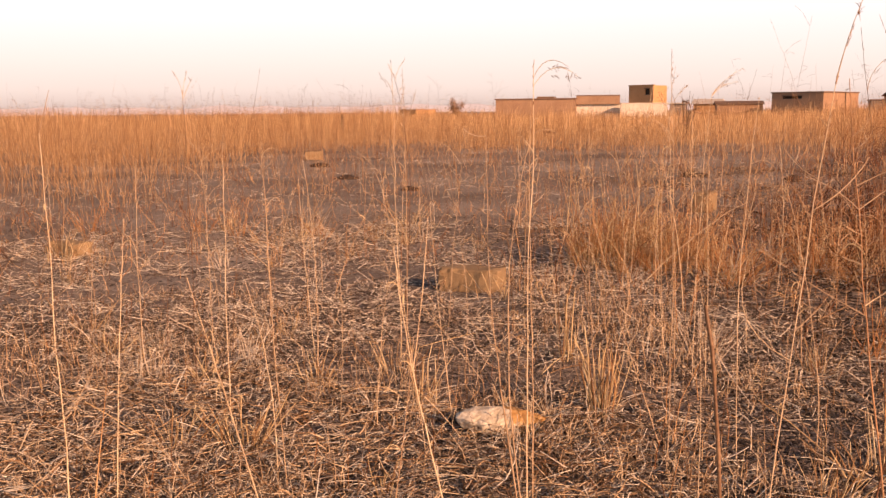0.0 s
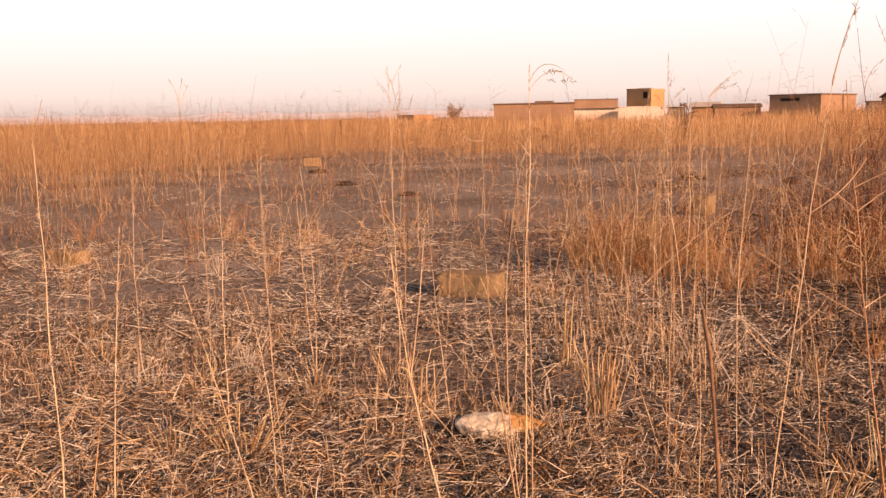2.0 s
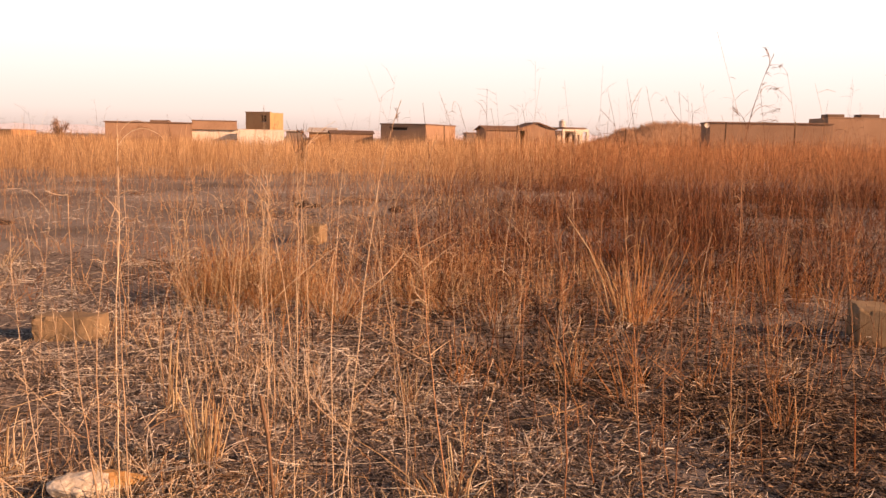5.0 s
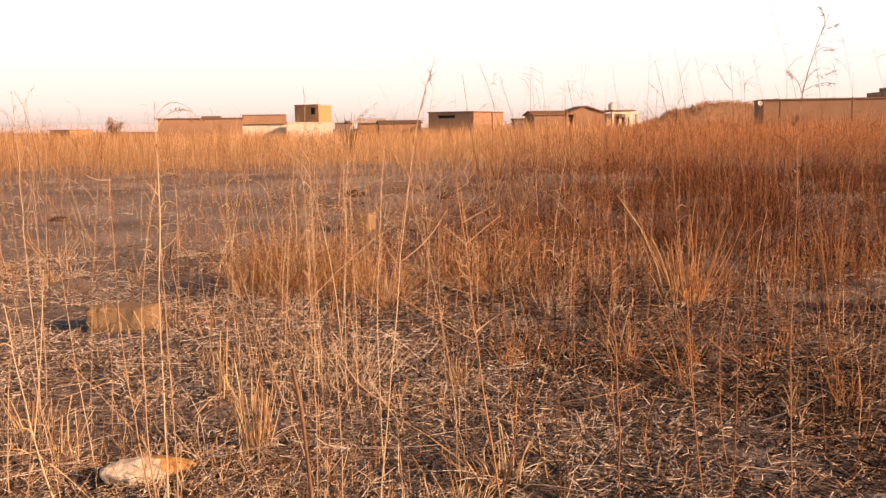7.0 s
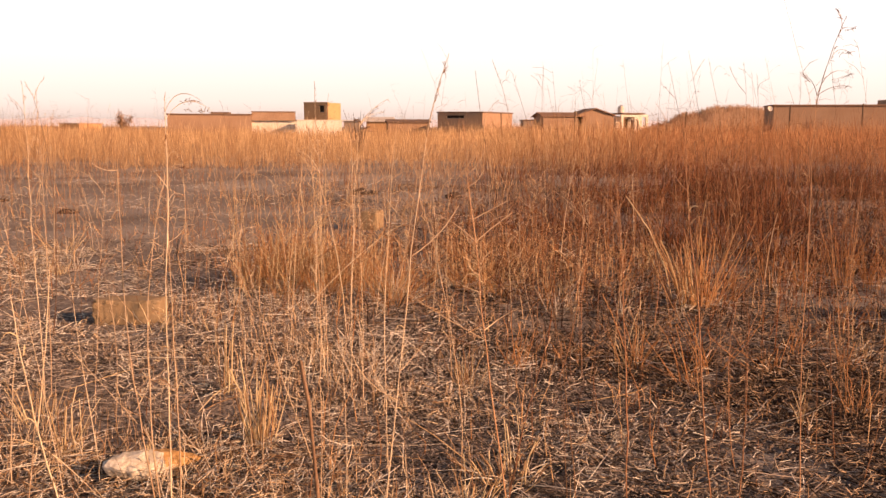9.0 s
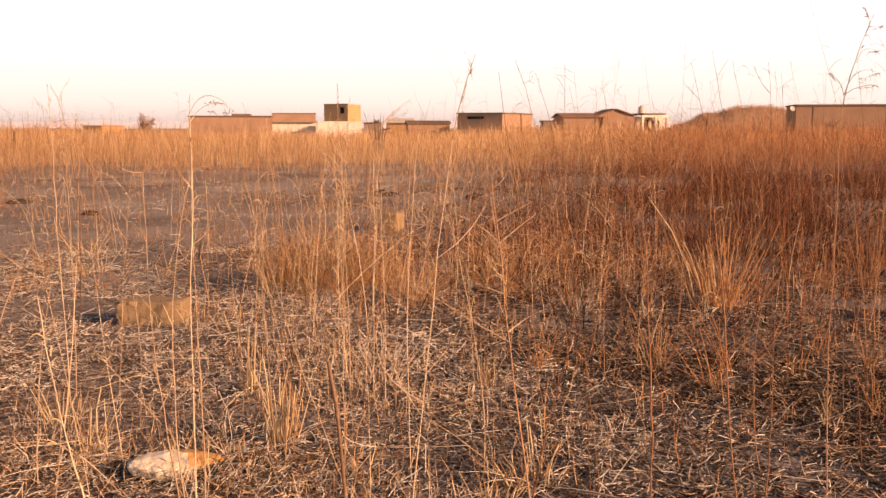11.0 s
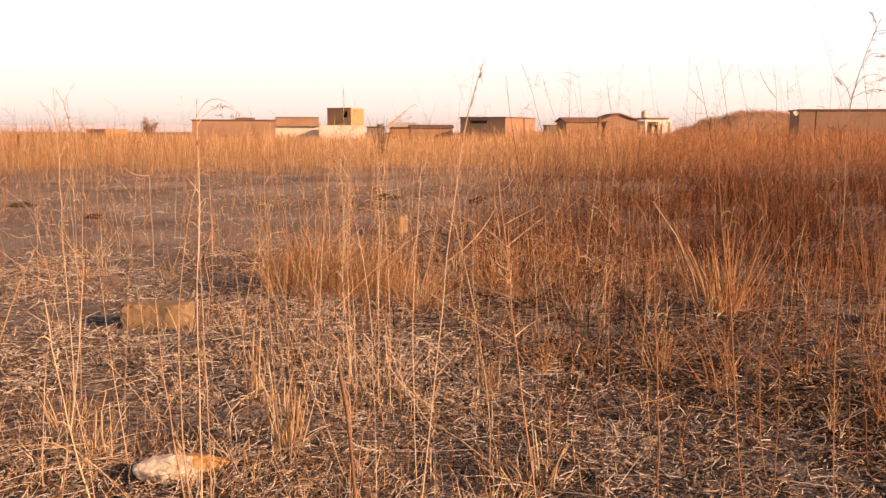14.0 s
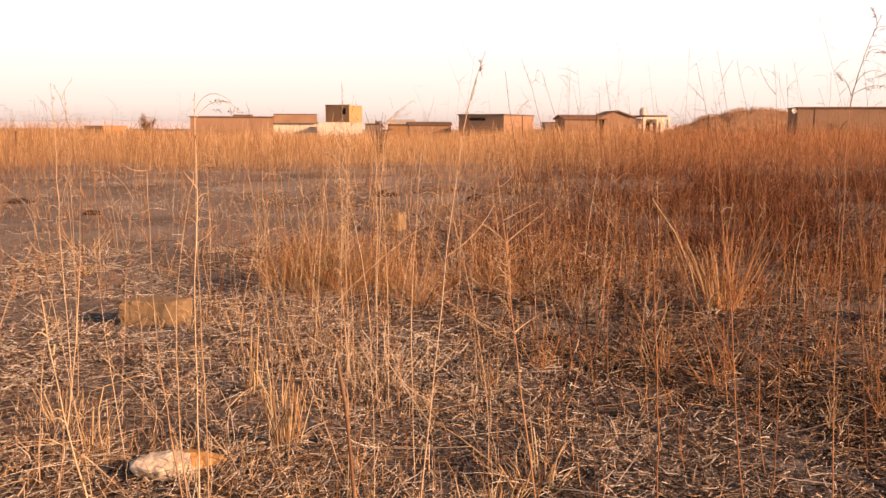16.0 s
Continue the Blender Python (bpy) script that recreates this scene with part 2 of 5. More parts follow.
def thing(name, x, y, z=0.0, turn=0.0, label="", category="", group="", kind=""):
    ob = new(name)
    ob.matrix_world = pose(x, y, z, 0, 0, turn)
    return tagged(ob, label, category, group, kind)


# ---- the ground: one sheet, finely waved near the path ----
def make_ground():
    s = np.linspace(-1, 1, 161)
    g = np.sign(s) * (np.abs(s) * 14 + 2986 * np.abs(s) ** 7)
    x, y = np.meshgrid(g, g + 6, indexing="ij")
    z = ground_z(x, y)
    v = np.stack([x, y, z], -1).reshape(-1, 3)
    i = np.arange(161 * 161).reshape(161, 161)
    q = np.stack([i[:-1, :-1], i[1:, :-1], i[1:, 1:], i[:-1, 1:]], -1).reshape(-1, 4)
    tagged(new("ground", mesh_from("ground", v, q, M_SOIL, True)), "grey-brown dry soil with ash and dust", "ground", kind="structure")


make_ground()


def stuff(name, batches, mat, label, category):
    vs, qs, k = [], [], 0
    for v, q in batches:
        vs.append(v)
        qs.append(q + k)
        k += len(v)
    ob = new(name, mesh_from(name, np.concatenate(vs), np.concatenate(qs), mat))
    return tagged(ob, label, category, kind="stuff")


EYE = np.array([0.26, -0.06])


def polar(n, a0, a1, d0, d1, rng=RNG):
    """n places in a sector of the field seen from the standing place; angles in degrees clockwise from +y."""
    a = np.radians(rng.uniform(a0, a1, n) + rng.normal(0, 5, n))
    d = np.sqrt(rng.uniform(d0 * d0, d1 * d1, n))
    return EYE[0] + d * np.sin(a), EYE[1] + d * np.cos(a), np.degrees(a), d


def smooth(e0, e1, v):
    t = np.clip((v - e0) / (e1 - e0), 0, 1)
    return t * t * (3 - 2 * t)


# ---- fallen straw on the ground ----
def litter(n, a0, a1, d0, d1, length, radius, bare, segs, up=0.12, red=False, bend=0.21, heap=0.02):
    """Straw that lies matted: swathes with one heading, thicker where the cover is thick."""
    x, y, a, d = polar(n, a0, a1, d0, d1)
    a = (a + 180) % 360 - 180
    side = (1 - smooth(46, 60, a)) * smooth(2, 26, a - 14 + 23 * smooth(3.2, 6.0, d) + 22 * (value_noise(x, y, 0.7, 27) - 0.5))
    cover = 0.55 * value_noise(x, y, 0.8, 3) + 0.45 * value_noise(x, y, 0.25, 4)
    keep = RNG.random(n) < smooth(bare, bare + 0.35, cover) * (side if red else (1 - side) * (1 - 0.62 * smooth(12, 30, a) * (a < 50)))
    if bare > 0:      # patches with pale straw left out; the second stands in for a dimmed corner
        for bx, by, bw, bd, much in ((-0.62, 3.72, 0.34, 0.26, 0.85), (-0.9, 3.12, 0.25, 0.2, 0.6), (0.12, 3.75, 0.22, 0.2, 0.6), (0.62, 3.05, 0.2, 0.14, 0.7), (-1.72, 3.05, 0.2, 0.14, 0.8), (1.9, 3.1, 0.25, 0.25, 0.7)):
            keep &= RNG.random(len(x)) > much * np.exp(-((x - bx) / bw) ** 2 - ((y - by) / bd) ** 2)
    x, y, cover = x[keep], y[keep], cover[keep]
    n = len(x)
    h = 7.0 * value_noise(x, y, 0.55, 41) + RNG.normal(0, 1.1, n) + np.pi * (RNG.random(n) < 0.5)
    el = np.abs(RNG.normal(0, up, n)) + 0.5 * (RNG.random(n) < 0.12)
    ln = length * RNG.lognormal(0, 0.5, n)
    way = np.stack([np.cos(h) * np.cos(el), np.sin(h) * np.cos(el), np.sin(el)], -1)
    p0 = np.stack([x, y, ground_z(x, y) + RNG.random(n) * heap * (0.25 + 1.5 * np.clip(cover - 0.35, 0, 0.5))], -1)
    p2 = p0 + way * ln[:, None]
    mid = (p0 + p2) / 2 + RNG.normal(0, 1, (n, 3)) * np.array([1, 1, 0.45]) * (bend * RNG.lognormal(0, 0.6, n) * ln)[:, None]
    mid[:, 2] = np.maximum(mid[:, 2], p0[:, 2] + 0.03 * ln)
    r = radius * RNG.uniform(0.5, 1.4, n)
    return strands(p0, mid, p2, r, r * 0.6, segs)


stuff("straw_litter", [
    litter(46000, -46, 40, 2.2, 5.2, 0.036, 0.0024, 0.24, 2, 0.22),
    litter(15000, -46, 40, 2.2, 6.5, 0.022, 0.0026, 0.16, 1, 0.3),
    litter(6500, -46, 40, 2.2, 5.2, 0.062, 0.0023, 0.24, 3, 0.2, heap=0.05),
    litter(900, -46, 40, 2.2, 6.0, 0.16, 0.0019, 0.16, 4, 0.08, bend=0.08, heap=0.06),
    litter(6500, -60, 60, 0.3, 2.6, 0.05, 0.0022, 0.05, 1),
    litter(11000, 44, 310, 0.3, 7.5, 0.10, 0.0042, 0.0, 1),
    litter(36000, -46, 40, 5.2, 10.0, 0.06, 0.0024, 0.36, 1, 0.16),
    litter(8000, -46, 40, 5.2, 10.0, 0.10, 0.0021, 0.34, 2, 0.2),
    litter(30000, -46, 40, 10.0, 28.0, 0.075, 0.0024, 0.40, 1, 0.2),
], M_STRAW, "matted pale broken straw lying on the soil", "straw")
stuff("grey_litter", [
    litter(34000, -46, 40, 2.0, 5.6, 0.045, 0.0018, -0.3, 1),
    litter(18000, -12, 40, 2.2, 6.5, 0.045, 0.0021, -0.3, 1, 0.12, True),
    litter(20000, 4, 40, 2.2, 5.0, 0.045, 0.0022, -0.3, 1),
    litter(12000, -46, 40, 5.6, 11.0, 0.055, 0.0026, -0.1, 1),
    litter(6000, 44, 310, 0.3, 7.5, 0.09, 0.005, -0.3, 1),
], M_ASH, "weathered grey straw between the paler litter, darkened to deepen its gaps", "straw")
stuff("golden_straw", [
    litter(4200, -46, 0, 2.2, 4.2, 0.065, 0.0022, 0.30, 3, 0.2, heap=0.06),
    litter(3400, -20, 36, 2.2, 4.0, 0.055, 0.0020, 0.34, 3, 0.2, heap=0.06),
], M_GSTRAW, "long golden straw heaped on the litter", "straw")
stuff("brown_litter", [
    litter(50000, -12, 40, 2.2, 5.2, 0.036, 0.0027, 0.16, 3, 0.22, True, bend=0.3),
    litter(6000, -12, 40, 2.2, 5.2, 0.06, 0.0022, 0.22, 3, 0.2, True, heap=0.05),
    litter(40000, -18, 40, 5.2, 10.0, 0.06, 0.0026, 0.16, 1, 0.2, True),
    litter(30000, -8, 40, 9.0, 20.0, 0.08, 0.0032, 0.14, 1, 0.3, True),
], M_RLIT, "matted red-brown straw and broken stems on the soil", "straw")


# ---- standing grass ----
def standing(n, a0, a1, d0, d1, tall, r, density, segs=2, lean=0.16, low=0.35, tall_by=None):
    x, y, a, d = polar(n, a0, a1, d0, d1)
    keep = RNG.random(n) < density(x, y, a, d)
    x, y, d = x[keep], y[keep], d[keep]
    n = len(x)
    h = tall * (1.0 if tall_by is None else tall_by(x, y)) * (low + (1 - low) * RNG.beta(1.4, 2.3, n)) * (0.5 + 0.55 * value_noise(x, y, 2.2, 9) + 0.55 * value_noise(x, y, 0.6, 8))
    k = RNG.normal(0, lean, (n, 2))
    p0 = np.stack([x, y, ground_z(x, y) - 0.01], -1)
    p2 = p0 + np.stack([k[:, 0] * h, k[:, 1] * h, h], -1)
    b = RNG.normal(-0.35, 0.5, (n, 1))
    p1 = (p0 + p2) / 2 + np.concatenate([k * b * h[:, None] + RNG.normal(0, 0.07, (n, 2)) * h[:, None], 0.08 * h[:, None]], -1)
    rr = r * RNG.uniform(0.6, 1.4, n)
    return strands(p0, p1, p2, rr, rr * 0.35, segs)


def clumps(x, y, size, level, width, seed):
    return smooth(level, level + width, value_noise(x, y, size, seed))


def red_field(x, y, a, d):
    """Thick on the sun side of the field, past ten metres, thinning towards the open patch."""
    side = smooth(7, 24, a + 12 * (value_noise(x, y, 2.6, 11) - 0.5))
    return side * smooth(7.5, 12.5, d + 4 * (value_noise(x, y, 1.6, 12) - 0.5)) * (0.06 + 0.94 * clumps(x, y, 1.0, 0.42, 0.22, 13)) * (0.3 + 0.7 * clumps(x, y, 3.2, 0.3, 0.25, 20))


def thin_field(x, y, a, d):
    return 0.15 + 0.85 * clumps(x, y, 0.9, 0.5, 0.3, 14)


def gold_edge(x, y, a, d):
    """The tall grass that closes the open patch."""
    near = 27 + 7 * (value_noise(x, y, 5, 15) - 0.5) - 14 * smooth(-19, -31, a) - 3 * smooth(3, 13, a)
    return (0.04 + 0.96 * smooth(near - 1, near + 6, d)) * (0.3 + 0.7 * clumps(x, y, 1.6, 0.3, 0.3, 16))


def wisps(n, a0, a1, d0, d1, h0, h1, r, low=0.55, m=7, density=None, long=0.14):
    """Tall thin stalks with a few drooping side sprays near the tip."""
    x, y, a, d = polar(n, a0, a1, d0, d1)
    if density is not None:
        keep = RNG.random(n) < density(x, y, a, d)
        x, y = x[keep], y[keep]
        n = len(x)
    h = h0 + (h1 - h0) * RNG.beta(1.2, 1.8, n)
    k = RNG.normal(0, 0.13, (n, 2))
    p0 = np.stack([x, y, ground_z(x, y) - 0.01], -1)
    p2 = p0 + np.stack([k[:, 0] * h, k[:, 1] * h, h], -1)
    p1 = (p0 + p2) / 2 + np.stack([-0.3 * k[:, 0] * h, -0.3 * k[:, 1] * h, 0.05 * h], -1)
    rr = r * RNG.uniform(0.7, 1.3, n)
    out = [strands(p0, p1, p2, rr, rr * 0.35, 4)]
    t = RNG.uniform(low, 0.98, (n, m))[..., None]
    c = ((1 - t) ** 2 * p0[:, None] + 2 * t * (1 - t) * p1[:, None] + t ** 2 * p2[:, None]).reshape(-1, 3)
    g = RNG.uniform(0, 2 * np.pi, n * m)
    ln = RNG.uniform(0.02, long, n * m)
    tip = c + np.stack([np.cos(g) * ln, np.sin(g) * ln, ln * RNG.uniform(-0.3, 0.9, n * m)], -1)
    r2 = np.repeat(rr, m) * 0.55
    out.append(strands(c, (c + tip) / 2 + np.stack([0 * g, 0 * g, 0.25 * ln], -1), tip, r2, r2 * 0.8, 2))
    return out


stuff("red_brown_grass", [
    standing(24000, -6, 44, 6, 28, 1.2, 0.0026, red_field, 2, 0.27, 0.2),
    standing(66000, -6, 44, 6, 26, 0.62, 0.0036, red_field, 1, 0.6, 0.15),
    # unseen grass outside the view, added to shade the ground on this side
    standing(5000, 44, 150, 3.6, 13, 0.6, 0.004, lambda x, y, a, d: 0.35 + 0.65 * clumps(x, y, 0.9, 0.35, 0.3, 13), 1, 0.15, 0.3),
    standing(2400, -4, 44, 5, 12, 0.45, 0.0030, lambda x, y, a, d: smooth(0, 12, a) * (0.2 + 0.8 * clumps(x, y, 0.7, 0.45, 0.2, 18)), 2, 0.45, 0.15),
], M_RED, "thick red-brown dry grass standing waist high", "grass")
def far_tall(x, y):
    return 1 + 0.5 * smooth(0.08, 0.25, x / y) + 0.3 * smooth(-0.1, -0.3, x / y) + 0.8 * (value_noise(x, y, 4, 25) - 0.5)


def edge_tall(x, y):
    return 1 + 0.9 * (value_noise(x, y, 2.2, 26) - 0.5)


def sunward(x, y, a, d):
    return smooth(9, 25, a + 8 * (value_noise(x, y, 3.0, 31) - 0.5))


def stubble_zone(x, y, a, d):
    return (0.1 + 0.9 * clumps(x, y, 0.5, 0.38, 0.25, 61)) * (1 - 0.92 * smooth(2, 18, a))


stuff("stubble", [
    standing(11000, -46, 34, 2.3, 6.5, 0.105, 0.0019, stubble_zone, 2, 0.34, 0.25),
    standing(2200, -46, 10, 2.3, 5.0, 0.2, 0.0018, stubble_zone, 2, 0.25, 0.3),
], M_GSTRAW, "short pale upright stubble of cut grass", "grass")
stuff("golden_grass", [
    standing(62000, -46, 26, 13, 46, 1.25, 0.0034, lambda x, y, a, d: gold_edge(x, y, a, d) * (1 - sunward(x, y, a, d)), 2, 0.27, 0.1, edge_tall),
    standing(44000, -46, 26, 46, 105, 1.2, 0.0115, lambda x, y, a, d: 0.9 * (1 - sunward(x, y, a, d)), 1, 0.2, 0.3, far_tall),
    standing(15000, -46, 44, 105, 230, 1.25, 0.03, lambda x, y, a, d: 0.9 + 0 * x, 1, 0.2, 0.4, far_tall),
], M_GOLD, "tall golden dry grass closing the open patch", "grass")
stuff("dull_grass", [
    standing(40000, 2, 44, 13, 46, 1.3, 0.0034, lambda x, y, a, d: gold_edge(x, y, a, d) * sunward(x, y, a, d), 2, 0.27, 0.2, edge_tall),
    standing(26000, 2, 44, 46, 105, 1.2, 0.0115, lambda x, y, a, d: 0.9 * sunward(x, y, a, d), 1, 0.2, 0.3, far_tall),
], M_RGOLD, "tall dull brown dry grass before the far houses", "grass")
stuff("thin_grass", [
    standing(2600, -6, 44, 7, 24, 0.9, 0.003, lambda x, y, a, d: red_field(x, y, a, d) * clumps(x, y, 0.8, 0.45, 0.15, 33), 2, 0.38, 0.15),
    standing(1500, -46, 40, 2.6, 7, 0.34, 0.0017, thin_field, 2, 0.3, 0.15),
    standing(5000, -46, 18, 7, 16, 0.36, 0.0026, thin_field, 2, 0.45, 0.12),
    standing(3000, 44, 314, 2.0, 14, 0.6, 0.003, thin_field, 1, 0.3, 0.15),
    standing(420, -46, 18, 6, 16, 0.9, 0.0019, thin_field, 3, 0.18, 0.3),
    standing(5000, -46, 18, 16, 30, 0.55, 0.0035, thin_field, 1, 0.35, 0.15),
    standing(3400, -16, 24, 4.8, 10, 0.9, 0.0025, lambda x, y, a, d: np.exp(-((a + 0.5) / 4.6) ** 2 - ((d - 7) / 1.3) ** 2) * (0.3 + 0.7 * clumps(x, y, 0.4, 0.35, 0.3, 19)), 2, 0.42, 0.12),
], M_GRASS, "thin scattered stems of dry grass", "grass")
stuff("tall_wisps", wisps(130, 9, 40, 3.6, 10, 1.15, 1.95, 0.0016) + wisps(26, -46, 9, 4, 9, 1.1, 1.6, 0.0013) + wisps(150, 8, 40, 5.5, 14, 0.8, 1.7, 0.0017) + wisps(80, -46, 8, 5, 14, 0.6, 1.4, 0.0016)
      + wisps(160, -46, -14, 13, 26, 1.2, 1.7, 0.002) + wisps(700, -46, 42, 14, 32, 0.9, 1.8, 0.0022) + wisps(900, -46, 42, 30, 62, 1.1, 2.1, 0.0030) + wisps(420, -46, -10, 15, 36, 1.3, 1.95, 0.002), M_WISP, "tall thin dry stalks with drooping sprays above the grass", "grass")
def brush_zone(x, y, a, d):
    """Knee-high brush between the thickets, thinning out towards the open soil."""
    return smooth(-9, 3, a + 6 * (value_noise(x, y, 1.2, 51) - 0.5)) * smooth(5.6, 7.2, d + 1.6 * (value_noise(x, y, 0.8, 52) - 0.5)) * (0.08 + 0.92 * clumps(x, y, 0.55, 0.42, 0.25, 53))


stuff("brush_grass", wisps(900, -10, 15, 5.6, 9.2, 0.12, 0.52, 0.0024, 0.1, 13, brush_zone, 0.085) + wisps(260, 12, 40, 5.0, 9, 0.12, 0.5, 0.0024, 0.12, 8, brush_zone, 0.09), M_BRUSH, "leafy orange dry brush grass, knee high", "grass")
stuff("red_brush", wisps(800, 9, 42, 6.5, 14, 0.2, 0.75, 0.0026, 0.12, 8, brush_zone, 0.11), M_RSTEMS, "leafy red-brown brush grass, knee to waist high", "grass")
stuff("pale_stalks", wisps(90, -10, 20, 5, 12, 0.4, 1.1, 0.0026) + wisps(40, -40, -10, 5, 13, 0.4, 1.0, 0.0024), M_GSTRAW, "pale sunlit stalks with short side sprays", "grass")

# ---- far houses along the field's edge ----
def house(name, x0, x1, y, depth, top, mat, roof="flat", turn=0.0, label="", windows=(), doors=(), over=0.15, roof_mat=None, rise=0.6):
    """A small house: four walls with real openings' recesses, a roof and frames. x0 to x1 is its front on the line y."""
    w = (x1 - x0)
    h = thing(name, (x0 + x1) / 2, y, 0, turn, label, "house")
    hw, t = w / 2, 0.22
    front = bmesh.new()
    cuts = sorted([(c - s / 2, c + s / 2, b, b + hh) for c, s, b, hh in windows] + [(c - s / 2, c + s / 2, 0.0, hh) for c, s, hh in doors])
    last = -hw
    def slab(a, b, z0, z1):
        if b - a > 0.02 and z1 - z0 > 0.02:
            m = Matrix.Translation(((a + b) / 2, t / 2, (z0 + z1) / 2)) @ Matrix.Diagonal((b - a, t, z1 - z0, 1))
            bmesh.ops.create_cube(front, size=1, matrix=m)
    for a, b, z0, z1 in cuts:
        slab(last, a, -0.3, top)
        slab(a, b, -0.3, z0)
        slab(a, b, z1, top)
        last = b
    slab(last, hw, -0.3, top)
    part("front_wall", front, mat, h)
    part("back_wall", box(-hw, hw, depth - t, depth, -0.3, top), mat, h)
    part("side_wall", box(-hw, -hw + t, t, depth - t, -0.3, top), mat, h)
    part("side_wall", box(hw - t, hw, t, depth - t, -0.3, top), mat, h)
    rm = roof_mat or M_ROOF
    if roof == "flat":
        part("roof", box(-hw - over, hw + over, -over, depth + over, top, top + 0.14, 0.02), rm, h)
    elif roof == "none":
        pass
    elif roof == "parapet":
        part("roof", box(-hw + t, hw - t, t, depth - t, top - 0.4, top - 0.25), rm, h)
        part("coping", box(-hw - 0.06, hw + 0.06, -0.06, t + 0.06, top, top + 0.10, 0.01), mat, h)
    else:
        bm = bmesh.new()
        a, b = hw + over, depth + over
        prof = [(-over, top), (depth / 2, top + rise), (b, top), (b, top + 0.1), (depth / 2, top + rise + 0.12), (-over, top + 0.1)]
        if roof == "gable_end":
            prof = [(-a, top), (0, top + rise), (a, top), (a, top + 0.1), (0, top + rise + 0.12), (-a, top + 0.1)]
            rings = [[bm.verts.new((u, s, z)) for u, z in prof] for s in (-over, b)]
        else:
            rings = [[bm.verts.new((s, u, z)) for u, z in prof] for s in (-a, a)]
        for i in range(6):
            j = (i + 1) % 6
            bm.faces.new((rings[0][i], rings[0][j], rings[1][j], rings[1][i]))
        bm.faces.new(rings[0])
        bm.faces.new(rings[1][::-1])
        bmesh.ops.recalc_face_normals(bm, faces=bm.faces[:])
        part("roof", bm, rm, h)
        for s in ((t / 2, depth - t / 2) if roof == "gable_end" else (-hw + t / 2, hw - t / 2)):
            gab = bmesh.new()
            tri = [(-hw, s, top), (hw, s, top), (0, s, top + rise)] if roof == "gable_end" else [(s, 0, top), (s, depth, top), (s, depth / 2, top + rise)]
            f = gab.faces.new([gab.verts.new(p) for p in tri])
            e = bmesh.ops.extrude_face_region(gab, geom=[f])
            bmesh.ops.translate(gab, verts=[v for v in e["geom"] if isinstance(v, bmesh.types.BMVert)], vec=(0, 0.02, 0) if roof == "gable_end" else (0.02, 0, 0))
            bmesh.ops.recalc_face_normals(gab, faces=gab.faces[:])
            part("gable", gab, mat, h)
    for c, s, b, hh in windows:
        # dark sheet in the hole stands in for the unlit room
        win = part("window", box(c - s / 2, c + s / 2, t - 0.04, t, b, b + hh), M_DARK, h, "dark panel standing in for the unlit window opening")
        part("lintel", box(c - s / 2 - 0.1, c + s / 2 + 0.1, -0.03, 0.05, b + hh, b + hh + 0.09), M_ROOF, win)
        part("sill", box(c - s / 2 - 0.06, c + s / 2 + 0.06, -0.05, 0.04, b - 0.07, b), M_GREY, win)
    for c, s, hh in doors:
        # dark wooden panel in place of the shade inside the porch
        part("door", box(c - s / 2, c + s / 2, t - 0.06, t - 0.01, -0.2, hh), M_WOOD, h, "dark panel standing in for the shaded porch interior")
    return h


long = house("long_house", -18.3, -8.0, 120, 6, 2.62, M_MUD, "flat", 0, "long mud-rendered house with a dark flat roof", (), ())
part("roof_ridge", box(0.0, 2.3, 1.5, 4.0, 2.74, 3.0, 0.05), M_ROOF, long, "low dark ridge of roof sheet")
porch = house("porch_house", -8.0, -2.5, 120.6, 5.4, 1.95, M_WHITE, "flat", 0, "pale limewashed porch wall under a deep brown fascia", (), ())
part("fascia", box(-2.73, 2.75, -0.45, -0.2, 1.93, 2.98, 0.02), M_MUD, porch, "deep brown fascia")
part("fascia_cap", box(-2.76, 2.78, -0.5, 0.0, 2.98, 3.1, 0.02), M_ROOF, porch)
tower = house("box_house", -1.8, 1.95, 122.5, 3.0, 4.25, M_BRICK, "parapet", -35, "two-storey orange brick house with one small window", ((0.95, 0.75, 3.1, 0.75),), ())
house("low_white_wall_house", -2.3, 3.3, 118.2, 1.6, 1.95, M_WHITE, "parapet", 0, "low limewashed outbuilding in front of the brick house", (), ())
house("tin_shed", 3.9, 6.0, 130, 2.5, 1.95, M_GREY, "flat", -8, "small grey shed with a pale tin roof", (), (), 0.25, M_TIN)
house("small_house", 7.0, 10.4, 130, 3.5, 1.9, M_BRICK, "gable", -12, "small orange-rendered house with a pale tin roof", (), (), 0.3, M_TIN, 0.55)
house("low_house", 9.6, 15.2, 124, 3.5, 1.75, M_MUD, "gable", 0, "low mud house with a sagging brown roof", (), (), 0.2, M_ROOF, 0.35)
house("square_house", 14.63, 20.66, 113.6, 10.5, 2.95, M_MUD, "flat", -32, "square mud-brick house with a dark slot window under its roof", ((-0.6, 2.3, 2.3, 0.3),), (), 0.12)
house("grey_house", 28.2, 31.2, 125, 3.5, 2.1, M_GREY, "flat", -6, "small grey cement house", (), ())
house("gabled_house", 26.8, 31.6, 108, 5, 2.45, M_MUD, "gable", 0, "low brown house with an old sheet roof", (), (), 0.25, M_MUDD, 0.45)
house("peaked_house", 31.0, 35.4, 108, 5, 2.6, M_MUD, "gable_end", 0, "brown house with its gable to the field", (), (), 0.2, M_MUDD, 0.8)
white = house("white_house", 36.7, 40.4, 111.5, 3.0, 2.6, M_WHITE, "none", 12, "small white house with a porch on columns", ((-0.5, 0.8, 0.9, 1.3),), ((0.8, 1.1, 2.1),))
